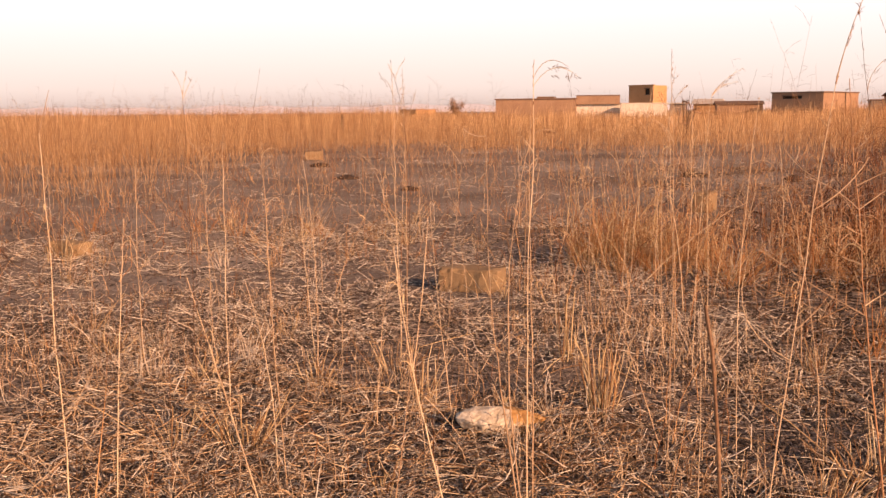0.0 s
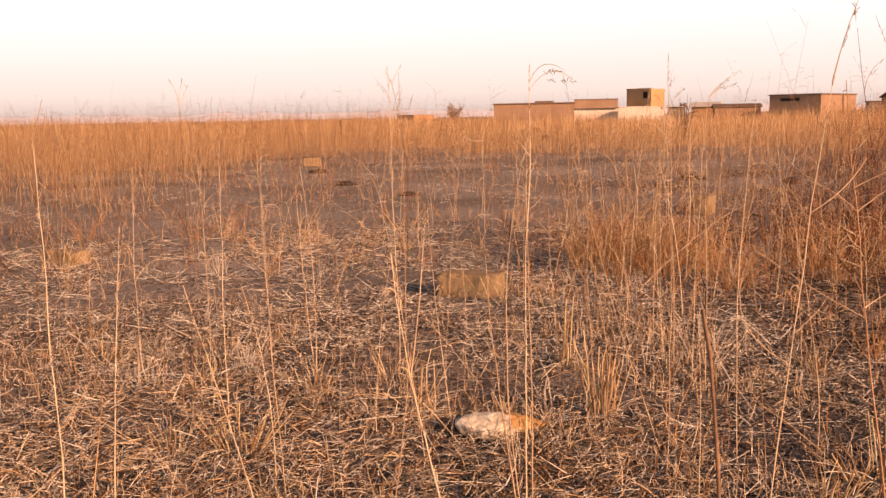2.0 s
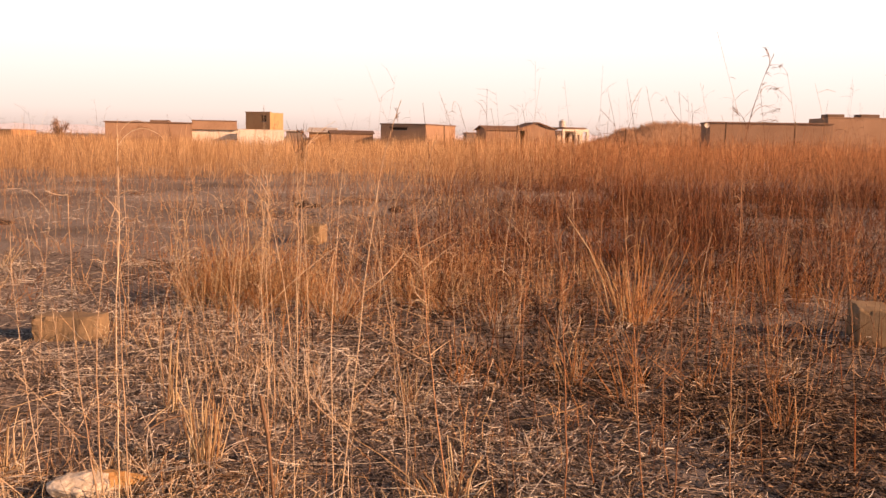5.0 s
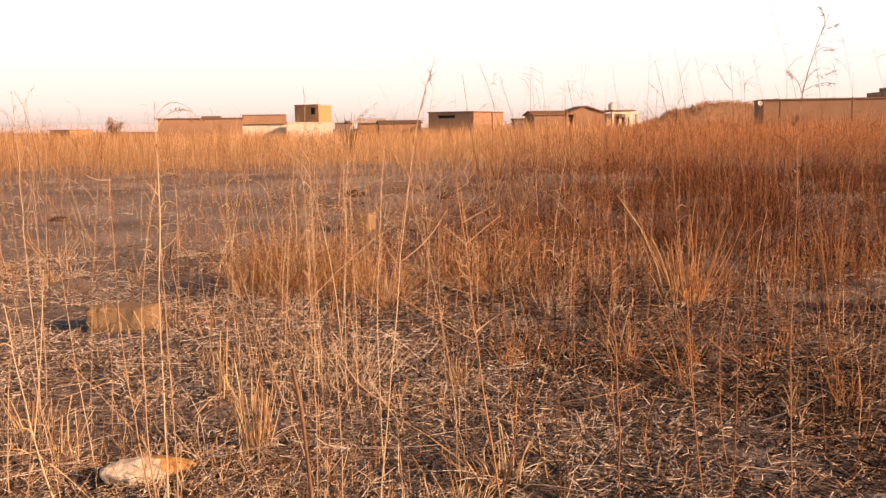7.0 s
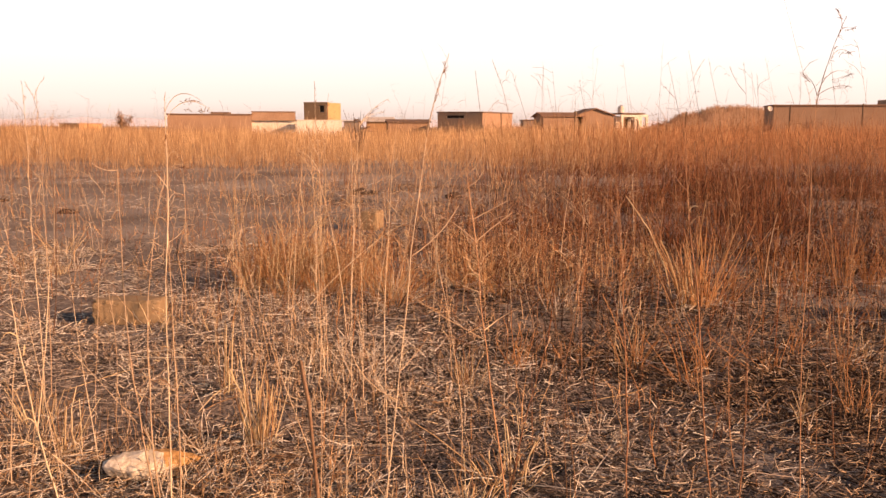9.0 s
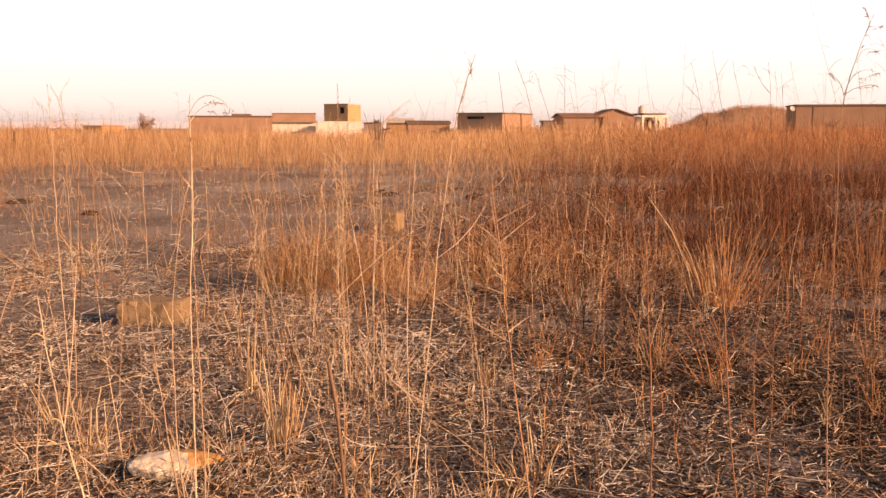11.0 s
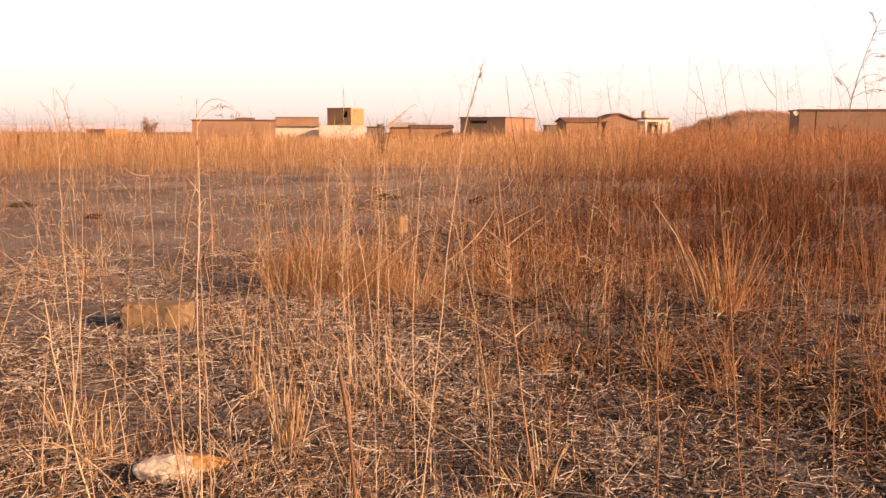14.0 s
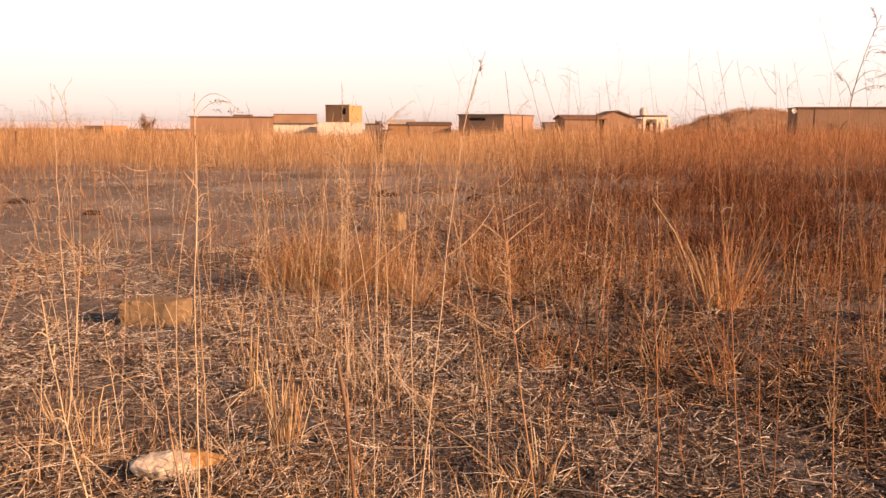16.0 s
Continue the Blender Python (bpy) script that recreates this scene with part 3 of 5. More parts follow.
part("roof", box(-1.7, 1.35, -1.5, 3.1, 2.82, 3.0, 0.03), M_ROOF, white, "dark flat roof slab")
part("beam", box(-1.9, 1.85, -1.35, -1.1, 2.5, 2.8, 0.02), M_WHITE, white)
for cx in (-1.75, 0.1, 1.7):
    part("column", box(cx - 0.17, cx + 0.17, -1.38, -1.06, -0.2, 2.5, 0.03), M_WHITE, white)
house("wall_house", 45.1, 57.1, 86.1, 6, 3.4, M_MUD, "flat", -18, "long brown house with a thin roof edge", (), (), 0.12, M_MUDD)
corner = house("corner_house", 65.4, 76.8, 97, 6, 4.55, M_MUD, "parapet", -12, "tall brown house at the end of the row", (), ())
part("stair_head", box(-5.6, -3.6, 0.6, 2.6, 4.2, 5.0, 0.05), M_ROOF, corner, "dark roof hut")
part("stair_head", box(-1.6, 0.6, 0.8, 2.8, 4.2, 5.05, 0.05), M_ROOF, corner, "dark roof hut")
house("far_house", -40.0, -35.2, 150, 4, 1.45, M_BRICK, "flat", -42, "distant low house with one sunlit side", (), (), 0.15, M_MUD)


def lathe(profile, segs=16):
    """A turned body out of (radius, height) pairs."""
    bm = bmesh.new()
    rings = [[bm.verts.new((r * math.cos(a), r * math.sin(a), z)) for a in [2 * math.pi * k / segs for k in range(segs)]] for r, z in profile]
    for a, b in zip(rings, rings[1:]):
        for i in range(segs):
            bm.faces.new((a[i], a[(i + 1) % segs], b[(i + 1) % segs], b[i]))
    bm.faces.new(rings[0][::-1])
    bm.faces.new(rings[-1])
    return bm


tank = thing("water_tank", 37.25, 110.9, 2.995, 0, "white plastic water tank on a flat roof", "tank")
part("tank_body", lathe([(0.36, 0), (0.4, 0.07), (0.4, 0.3), (0.38, 0.34), (0.4, 0.38), (0.4, 0.68), (0.29, 0.82), (0.14, 0.87)]), M_TIN, tank)
part("lid", lathe([(0.15, 0.86), (0.17, 0.88), (0.17, 0.92), (0.07, 0.95)], 12), M_GREY, tank, "grey screw lid")


def fence_post(x, y, h, r, lean):
    bm = lathe([(r, -0.3), (r * 0.95, h * 0.4), (r * 0.8, h * 0.97), (r * 0.55, h)], 8)
    me = bpy.data.meshes.new("fence_post")
    bm.to_mesh(me)
    bm.free()
    me.materials.append(M_WOOD)
    ob = tagged(new("fence_post", me), "weathered dark wooden post standing in the grass", "post", "posts along the field")
    ob.matrix_world = pose(x, y, 0, lean, lean * 0.5, 0)


fence_post(-14.6, 45, 1.1, 0.07, 2)
fence_post(29.5, 104, 3.1, 0.09, 1)
fence_post(45.9, 85.6, 3.45, 0.10, 0)
fence_post(40.3, 98, 2.9, 0.08, 2)
fence_post(17.8, 88, 2.6, 0.07, -2)
fence_post(52.5, 84, 3.6, 0.09, 0)


def bush(name, x, y, w, h, n, seed, label, trunk=0.05):
    """A bare-branched dusty bush: stems that fork, and small leaf clumps."""
    rng = np.random.default_rng(seed)
    b = thing(name, x, y, 0, 0, label, "bush")
    k = 14
    a = rng.uniform(0, 2 * np.pi, k)
    p0 = np.stack([0.08 * w * np.cos(a), 0.08 * w * np.sin(a), np.full(k, -0.1)], -1)
    p2 = np.stack([w * rng.uniform(0.15, 0.5, k) * np.cos(a), w * rng.uniform(0.15, 0.5, k) * np.sin(a), h * rng.uniform(0.6, 1.0, k)], -1)
    v, q = strands(p0, (p0 + p2) / 2 + np.array([0, 0, 0.2 * h]), p2, np.full(k, trunk), np.full(k, trunk * 0.25), 4, 5)
    tagged(part_mesh("branch_frame", mesh_from("branch_frame", v, q, M_WOOD), b), kind="stuff")
    t = rng.uniform(0.35, 1.05, n)[:, None]
    c = p0[rng.integers(0, k, n)] * (1 - t) + p2[rng.integers(0, k, n)] * t + rng.normal(0, 0.1, (n, 3)) * np.array([w, w, h])
    c[:, 2] = np.clip(c[:, 2], 0.05, None)
    d = rng.normal(0, 1, (n, 3))
    d = unit(d) * 0.05 * (w + h)
    v, q = strands(c - d, c + rng.normal(0, 0.04, (n, 3)), c + d, np.full(n, 0.05), np.full(n, 0.02), 1)
    tagged(part_mesh("crown", mesh_from("crown", v, q, M_LEAF), b), kind="stuff")
    return b


def earth_mound(x, y, w, d, h, seed):
    """A long heap of earth with worn, uneven slopes, higher towards one end."""
    nx, ny = 90, 28
    u, v = np.meshgrid(np.linspace(-1, 1, nx), np.linspace(-1, 1, ny), indexing="ij")
    rise = np.clip(1 - np.abs((u - 0.3) / np.where(u < 0.3, 1.3, 0.7)) ** np.where(u < 0.3, 1.5, 2.6), 0, 1) ** 0.8 * np.clip(1 - v * v, 0, 1) ** 0.7
    px, py = u * w / 2, v * d / 2
    z = h * rise * (0.86 + 0.28 * value_noise(px + 50, py + 50, 1.6, seed)) + 0.25 * (value_noise(px + 50, py + 50, 0.5, seed + 1) - 0.5) * rise - 0.15
    i = np.arange(nx * ny).reshape(nx, ny)
    q = np.stack([i[:-1, :-1], i[1:, :-1], i[1:, 1:], i[:-1, 1:]], -1).reshape(-1, 4)
    m = thing("earth_mound", x, y, 0, 0, "long brown earth heap overgrown with dry grass", "mound")
    part_mesh("slope", mesh_from("slope", np.stack([px, py, z], -1).reshape(-1, 3), q, M_EARTH, True), m)
    rng = np.random.default_rng(seed)
    n = 5200
    gu, gv = rng.uniform(-0.95, 0.95, n), rng.uniform(-0.98, 0.3, n)
    gi, gj = ((gu + 1) / 2 * (nx - 1)).astype(int), ((gv + 1) / 2 * (ny - 1)).astype(int)
    p0 = np.stack([px[gi, gj], py[gi, gj], z[gi, gj] - 0.05], -1)
    k = rng.uniform(0.15, 0.55, n)
    p2 = p0 + np.stack([rng.normal(0, 0.25, n) * k, rng.normal(0, 0.25, n) * k, k], -1)
    vv, qq = strands(p0, (p0 + p2) / 2, p2, np.full(n, 0.02), np.full(n, 0.008), 1)
    tagged(part_mesh("grass_cover", mesh_from("grass_cover", vv, qq, M_LEAF), m, "dry brown grass on the heap"), kind="stuff")


earth_mound(44.2, 100, 19.0, 5.0, 3.6, 71)
dish = thing("satellite_dish", 44.6, 87.2, 3.1, 0, "small white dish on a wooden post", "dish")
bm = lathe([(0.03, 0.0), (0.14, 0.02), (0.25, 0.08), (0.265, 0.09), (0.25, 0.1), (0.14, 0.04), (0.04, 0.02)], 18)
bmesh.ops.rotate(bm, verts=bm.verts[:], matrix=Matrix.Rotation(radians(70), 3, "X"))
part("reflector", bm, M_TIN, dish)
part("arm", box(-0.015, 0.015, -0.34, 0.02, -0.05, -0.02), M_DARK, dish, "thin dark feed arm")
part("mast", box(-0.03, 0.03, 0.0, 0.06, -3.2, 0.05), M_WOOD, dish)
bush("small_tree", -27.5, 140, 2.4, 2.9, 260, 61, "small thin tree far off in the haze", 0.08)
bush("bare_shrub", 2.0, 40, 1.4, 2.0, 9, 62, "bare dark shrub rising out of the grass", 0.02)


# ---- far low hills, their haze put in as a glow ----
def hills():
    n = 400
    a = np.linspace(-math.pi, math.pi, n + 1)
    r = 1900 + 200 * np.sin(a * 3)
    h = 6 + 9 * value_noise(a * 40 + 500, a * 0 + 3, 3.0, 31) + 7 * value_noise(a * 40 + 500, a * 0 + 9, 0.7, 32)
    v, rings = [], []
    for rr, z in ((-60, -3), (0, 1), (120, -3)):
        rings.append(np.stack([(r + rr) * np.sin(a), (r + rr) * np.cos(a), np.where(z > 0, h, z)], -1))
    v = np.concatenate(rings)
    i = np.arange(n)
    q = np.concatenate([np.stack([i + k * (n + 1), i + 1 + k * (n + 1), i + 1 + (k + 1) * (n + 1), i + (k + 1) * (n + 1)], -1) for k in (0, 1)])
    tagged(new("backdrop", mesh_from("backdrop", v, q, M_HILL, True)), "low far hills with evening haze put in as a pale glow", "hills", kind="structure")


hills()


# ---- blocks and stone ----
def rough_block(x, y, turn, tilt, lx, ly, lz, seed, label):
    """A worn building block with rounded, chipped edges and two shallow hollows in one end face."""
    bm = box(-lx / 2, lx / 2, -ly / 2, ly / 2, 0, lz)
    bmesh.ops.bevel(bm, geom=bm.edges[:], offset=0.014, segments=2, affect="EDGES", profile=0.5)
    bmesh.ops.subdivide_edges(bm, edges=[e for e in bm.edges if e.calc_length() > 0.1], cuts=9, use_grid_fill=True)
    for v in bm.verts:
        s = Vector((v.co.x * 9 + seed * 7, v.co.y * 9, v.co.z * 9))
        edge = (abs(v.co.x) > lx * 0.44) + (abs(v.co.y) > ly * 0.4) + (v.co.z > lz * 0.88 or v.co.z < lz * 0.1)
        v.co += noise.noise_vector(s) * 0.008
        if edge >= 2:
            v.co -= Vector((math.copysign(0.03, v.co.x), math.copysign(0.03, v.co.y), math.copysign(0.03, v.co.z - lz / 2))) * max(0, noise.noise(s * 2.2))
    bmesh.ops.recalc_face_normals(bm, faces=bm.faces[:])
    me = bpy.data.meshes.new("building_block")
    bm.to_mesh(me)
    bm.free()
    me.materials.append(M_BLOCK)
    ob = tagged(new("building_block", me), label, "block", "loose building blocks")
    ob.matrix_world = pose(x, y, float(ground_z(x, y)) - 0.015, tilt, 0, turn)
    return ob


rough_block(-0.93, 5.98, -6, 0, 0.43, 0.2, 0.17, 1, "worn ochre sandcrete block lying on the straw")
rough_block(4.27, 5.29, -26, 0, 0.22, 0.41, 0.25, 2, "worn ochre sandcrete block beside thick red grass")
rough_block(0.93, 11.3, 72, 2, 0.40, 0.2, 0.24, 3, "sandcrete block half hidden in dry grass")
rough_block(-8.2, 23.0, 20, 0, 0.45, 0.25, 0.24, 4, "pale block far out on the bare soil")
rough_block(-4.72, 7.1, -20, 0, 0.36, 0.2, 0.13, 5, "sandcrete block sunk in yellow grass")


def field_stone():
    """A long pale stone, blunt and faceted at one end and drawn to a point at the other."""
    rng = np.random.default_rng(12)
    bm = bmesh.new()
    for u, w, top, low in ((0, 0.028, 0.080, 0.046), (0.07, 0.05, 0.096, 0.030), (0.2, 0.075, 0.104, 0.012), (0.33, 0.088, 0.108, -0.004), (0.47, 0.08, 0.112, 0.0),
                           (0.62, 0.066, 0.110, 0.026), (0.78, 0.046, 0.100, 0.046), (0.91, 0.024, 0.086, 0.058), (1.0, 0.006, 0.072, 0.064)):
        for a in range(7):
            g = 2 * math.pi * (a + rng.uniform(-0.3, 0.3)) / 7
            k = rng.uniform(0.9, 1.08)
            bm.verts.new((0.335 * (u - 0.5) + rng.uniform(-0.008, 0.008), 0.85 * w * k * math.cos(g), 0.86 * ((top + low) / 2 + (top - low) / 2 * k * math.sin(g))))
    hull = bmesh.ops.convex_hull(bm, input=bm.verts[:])
    bmesh.ops.delete(bm, geom=[v for v in bm.verts if not v.link_faces], context="VERTS")
    bmesh.ops.bevel(bm, geom=bm.edges[:], offset=0.0035, segments=2, affect="EDGES", profile=0.6)
    bmesh.ops.triangulate(bm, faces=bm.faces[:])
    bmesh.ops.subdivide_edges(bm, edges=[e for e in bm.edges if e.calc_length() > 0.012], cuts=2, use_grid_fill=True)
    for v in bm.verts:
        v.co += noise.noise_vector(v.co * 15) * 0.006 + noise.noise_vector(v.co * 34) * 0.004 + noise.noise_vector(v.co * 70) * 0.0028 + noise.noise_vector(v.co * 160) * 0.001
    bmesh.ops.recalc_face_normals(bm, faces=bm.faces[:])
    for f in bm.faces:
        c = f.calc_center_median()
        f.material_index = int(c.x + 0.9 * (c.z - 0.09) + 0.06 * noise.noise(c * 26) > 0.03)
    me = bpy.data.meshes.new("pale_stone")
    bm.to_mesh(me)
    bm.free()
    me.materials.append(M_ROCK)
    me.materials.append(M_OCHRE)
    ob = tagged(new("pale_stone", me), "long cream-coloured stone with an ochre pointed end", "stone")
    ob.matrix_world = pose(-0.32, 3.21, float(ground_z(-0.32, 3.21)) + 0.006, 0, 0, 6)


field_stone()


# ---- tufts of cut and bent stems ----
def tuft(x, y, n, h, spread, r, seed, mat, label, lean=(0, 0), single=False, wild=0.17, curls=0):
    rng = np.random.default_rng(seed)
    ob = thing("grass_tuft", x, y, float(ground_z(x, y)), 0, label, "grass tuft", "tufts of dry grass")
    a, s = rng.uniform(0, 2 * np.pi, n), np.sqrt(rng.random(n))
    p0 = np.stack([0.35 * spread * s * np.cos(a), 0.35 * spread * s * np.sin(a), np.full(n, -0.02)], -1)
    hh = h * (0.25 + 0.75 * rng.beta(1.3, 1.6, n))
    k = rng.normal(0, wild, (n, 2)) + np.array(lean)
    p2 = p0 + np.stack([spread * 0.8 * s * np.cos(a) * hh / h + k[:, 0] * hh, spread * 0.8 * s * np.sin(a) * hh / h + k[:, 1] * hh, hh], -1)
    p1 = (p0 + p2) / 2 + np.stack([rng.normal(0, 0.09, n) * hh, rng.normal(0, 0.09, n) * hh, 0.1 * hh], -1)
    rr = r * rng.uniform(0.6, 1.5, n)
    v, q = strands(p0, p1, p2, rr, rr * 0.6, 3, 4)
    if single:
        per_v, per_q = len(v) // n, len(q) // n
        for i in range(n):
            part_mesh("stem", mesh_from("stem", v[i * per_v:(i + 1) * per_v], q[:per_q], mat), ob)
    else:
        tagged(part_mesh("stem_bundle", mesh_from("stem_bundle", v, q, mat), ob), kind="stuff")
    if curls:
        # dry leaf curls hanging off the stems
        pick, t = rng.integers(0, n, curls), rng.uniform(0.15, 0.95, curls)[:, None]
        c0 = (1 - t) ** 2 * p0[pick] + 2 * t * (1 - t) * p1[pick] + t * t * p2[pick]
        g, ln = rng.uniform(0, 2 * np.pi, curls), rng.uniform(0.02, 0.07, curls)
        out = np.stack([np.cos(g) * ln, np.sin(g) * ln, 0 * g], -1)
        up = np.stack([0 * g, 0 * g, ln], -1)
        v, q = strands(c0, c0 + 0.5 * out + 0.45 * up, c0 + out + up * rng.uniform(0.0, 0.9, curls)[:, None], np.full(curls, r * 0.9), np.full(curls, r * 0.5), 3)
        tagged(part_mesh("dry_foliage", mesh_from("dry_foliage", v, q, M_TUFT), ob, "curled dry orange leaves"), kind="stuff")
    m = n
    a = rng.uniform(0, 2 * np.pi, m)
    ln = rng.uniform(0.06, 0.2, m)
    b0 = np.stack([0.4 * spread * np.cos(a), 0.4 * spread * np.sin(a), rng.uniform(0.005, 0.05, m)], -1)
    b2 = b0 + np.stack([ln * np.cos(a + rng.normal(0, 0.8, m)), ln * np.sin(a + rng.normal(0, 0.8, m)), rng.uniform(-0.02, 0.04, m)], -1)
    v, q = strands(b0, (b0 + b2) / 2 + np.array([0, 0, 0.015]), b2, np.full(m, r * 0.8), np.full(m, r * 0.4), 3)
    tagged(part_mesh("fallen_straw", mesh_from("fallen_straw", v, q, M_STRAW), ob, "bent pale straw leaves"), kind="stuff")


tuft(0.04, 3.47, 52, 0.40, 0.13, 0.0025, 1, M_TUFT, "bright tuft of cut upright stems", single=True, curls=14, wild=0.07)
tuft(-0.16, 4.2, 10, 0.50, 0.10, 0.0030, 2, M_TUFT, "few pale straight cut stems", single=True, wild=0.04)
tuft(2.86, 5.93, 44, 0.74, 0.32, 0.0036, 3, M_BRUSH, "tall orange tuft fanning out of one root", (-0.06, 0), single=True, curls=40, wild=0.2)
tuft(2.76, 5.93, 13, 0.80, 0.3, 0.0052, 31, M_TUFT, "few broad pale blades in an orange tuft", (-0.28, 0), single=True, wild=0.12)
tuft(3.02, 6.0, 26, 0.42, 0.3, 0.0032, 32, M_GRASS, "short orange tuft beside a tall one", (0.1, 0), single=True, curls=20, wild=0.2)
tuft(-1.21, 2.88, 36, 0.26, 0.16, 0.0023, 4, M_TUFT, "low orange tuft of tangled stems", single=True, wild=0.22)
tuft(-1.45, 2.84, 24, 0.22, 0.16, 0.0023, 33, M_TUFT, "low orange tuft of tangled stems", (0.15, 0), single=True, wild=0.25)
tuft(-1.68, 3.58, 30, 0.17, 0.18, 0.0023, 34, M_TUFT, "short orange tuft of straw", single=True, wild=0.3)
tuft(-2.35, 3.86, 30, 0.20, 0.20, 0.0023, 5, M_TUFT, "short pale tuft of straw", single=True, wild=0.3)
tuft(-1.20, 3.65, 26, 0.18, 0.12, 0.0023, 7, M_TUFT, "short pale tuft of straw", single=True)
tuft(0.98, 4.2, 26, 0.24, 0.14, 0.0020, 8, M_TUFT, "short orange tuft of straw", single=True)
tuft(0.75, 2.75, 26, 0.24, 0.16, 0.0022, 9, M_TUFT, "low pale tuft of forked stems", (0.2, 0), single=True)
tuft(-0.62, 2.62, 22, 0.14, 0.12, 0.0020, 10, M_TUFT, "short pale tuft of straw", single=True)
tuft(-4.55, 6.75, 30, 0.30, 0.3, 0.0022, 12, M_TUFT, "yellow tuft of dry grass in front of a block", single=True)
tuft(0.93, 3.0, 34, 0.22, 0.24, 0.0027, 11, M_TUFT, "low orange tuft of splayed stems", single=True, wild=0.35)
tuft(-0.73, 3.38, 28, 0.07, 0.2, 0.0024, 35, M_GSTRAW, "small heap of golden straw beside a stone", single=True, wild=0.9)
tuft(-0.9, 3.88, 26, 0.24, 0.22, 0.0019, 36, M_TUFT, "thin upright tuft of pale stems", single=True, wild=0.14, curls=14)
for i, (x, y) in enumerate(((-4.24, 8.6), (-4.0, 8.75), (-3.75, 8.5), (-3.07, 8.3), (-2.9, 8.5), (-2.2, 9.2), (-5.4, 8.4))):
    tuft(x, y, 18, 0.3 + 0.09 * (i % 4), 0.3, 0.0022, 400 + i, M_TUFT if i % 2 else M_GRASS, "knee-high golden tuft on the bare soil", wild=0.22, curls=36, single=True)
for i in range(46):     # the golden thicket beyond the near block
    a, s = RNG.uniform(0, 2 * math.pi), math.sqrt(RNG.random())
    tuft(0.16 + 0.58 * math.cos(a) * s, 7.0 + 0.5 * math.sin(a) * s, 22, RNG.uniform(0.22, 0.62), 0.26, 0.0018, 100 + i, M_GRASS if i % 3 else M_TUFT, "knee-high golden tuft of dry grass in a thicket", wild=0.24, curls=44, single=True)
for i in range(12):
    a, s = RNG.uniform(0, 2 * math.pi), math.sqrt(RNG.random())
    tuft(0.16 + 0.5 * math.cos(a) * s, 7.0 + 0.4 * math.sin(a) * s, 4, RNG.uniform(0.85, 1.1), 0.3, 0.0022, 150 + i, M_TUFT, "tall thin golden stems over a thicket", wild=0.12, curls=22, single=True)
for i in range(30):     # the lower thicket, more open and redder
    a, s = RNG.uniform(0, 2 * math.pi), math.sqrt(RNG.random())
    tuft(1.35 + 0.85 * math.cos(a) * s, 6.5 + 0.5 * math.sin(a) * s, 18, RNG.uniform(0.16, 0.5), 0.3, 0.0020, 170 + i, (M_GRASS, M_TUFT, M_GRASS, M_RED)[i % 4], "low red-orange tuft in an open thicket", wild=0.35, curls=24, single=True)
for i in range(7):      # grass round the foot of the block
    tuft(3.5 + 0.11 * i + RNG.normal(0, 0.04), 5.3 + RNG.normal(0, 0.1), 14, RNG.uniform(0.14, 0.3), 0.16, 0.0022, 380 + i, M_GRASS if i % 2 else M_RED, "small red-orange tuft beside a block", wild=0.25, curls=8, single=True)
for i in range(9):
    tuft(4.3 + RNG.normal(0, 0.28), 6.6 + RNG.normal(0, 0.25), 16, RNG.uniform(0.35, 0.72), 0.22, 0.0026, 350 + i, M_GRASS, "orange tuft of dry grass before red grass", wild=0.14, curls=12, single=True)
for i in range(60):
    x, y = RNG.uniform(-4.5, 5.5), RNG.uniform(3.0, 9.0)
    if abs(x - 0.26) > 0.75 * y:
        continue
    tuft(x, y, 14, RNG.uniform(0.12, 0.34), RNG.uniform(0.08, 0.2), 0.0020, 200 + i, M_TUFT if i % 2 else M_STRAW, "small ragged tuft of dry grass", wild=0.3, curls=5, single=True)
for i in range(20):
    a, d = math.radians(RNG.uniform(8, 33)), RNG.uniform(3.6, 9.5)
    tuft(EYE[0] + d * math.sin(a), EYE[1] + d * math.cos(a), 14, RNG.uniform(0.15, 0.5), RNG.uniform(0.1, 0.24), 0.0021, 300 + i, M_GRASS if i % 9 else M_TUFT, "small ragged red-orange tuft of dry grass", wild=0.3, curls=10, single=True)


# ---- single tall weeds ----
HEAD_RNG = np.random.default_rng(77)
NAMES = {"T": "tall dry weed stalk with arching seed sprays", "P": "tall branching dry weed stalk", "N": "bare leaning dry grass stalk",
         "B": "thin weed stalk rising over the grass, darkened as if backlit", "K": "thick brown broken stick, upright", "F": "tall weed stalk with feathery seed sprays"}


def curve_strand(p0, mid, p2, r0, r1, segs, sides, kink=0.002):
    """One tube that passes through mid at its half, with small kinks."""
    p0, mid, p2 = (np.array(p, float) for p in (p0, mid, p2))
    f = np.clip(np.linalg.norm(mid - p0) / max(1e-6, np.linalg.norm(mid - p0) + np.linalg.norm(p2 - mid)), 0.2, 0.8)
    p1 = (mid - (1 - f) ** 2 * p0 - f * f * p2) / (2 * f * (1 - f))
    v, q = strands(p0[None], p1[None], p2[None], [r0], [r1], segs, sides)
    k = v.reshape(segs + 1, sides, 3)
    ln = np.linalg.norm(p2 - p0)
    jog = np.cumsum(HEAD_RNG.normal(0, 1, (segs + 1, 1, 3)), 0)
    jog -= np.linspace(0, 1, segs + 1)[:, None, None] * jog[-1:]
    k += (jog - jog[:1] * (1 - np.linspace(0, 1, segs + 1)[:, None, None])) * ln * kink
    node = HEAD_RNG.random((segs + 1, 1, 1)) < 0.3
    k += np.where(node, 0.25, 0.0) * (k - k.mean(1, keepdims=True))
    return k.reshape(-1, 3), q


STEM_LINE = {}


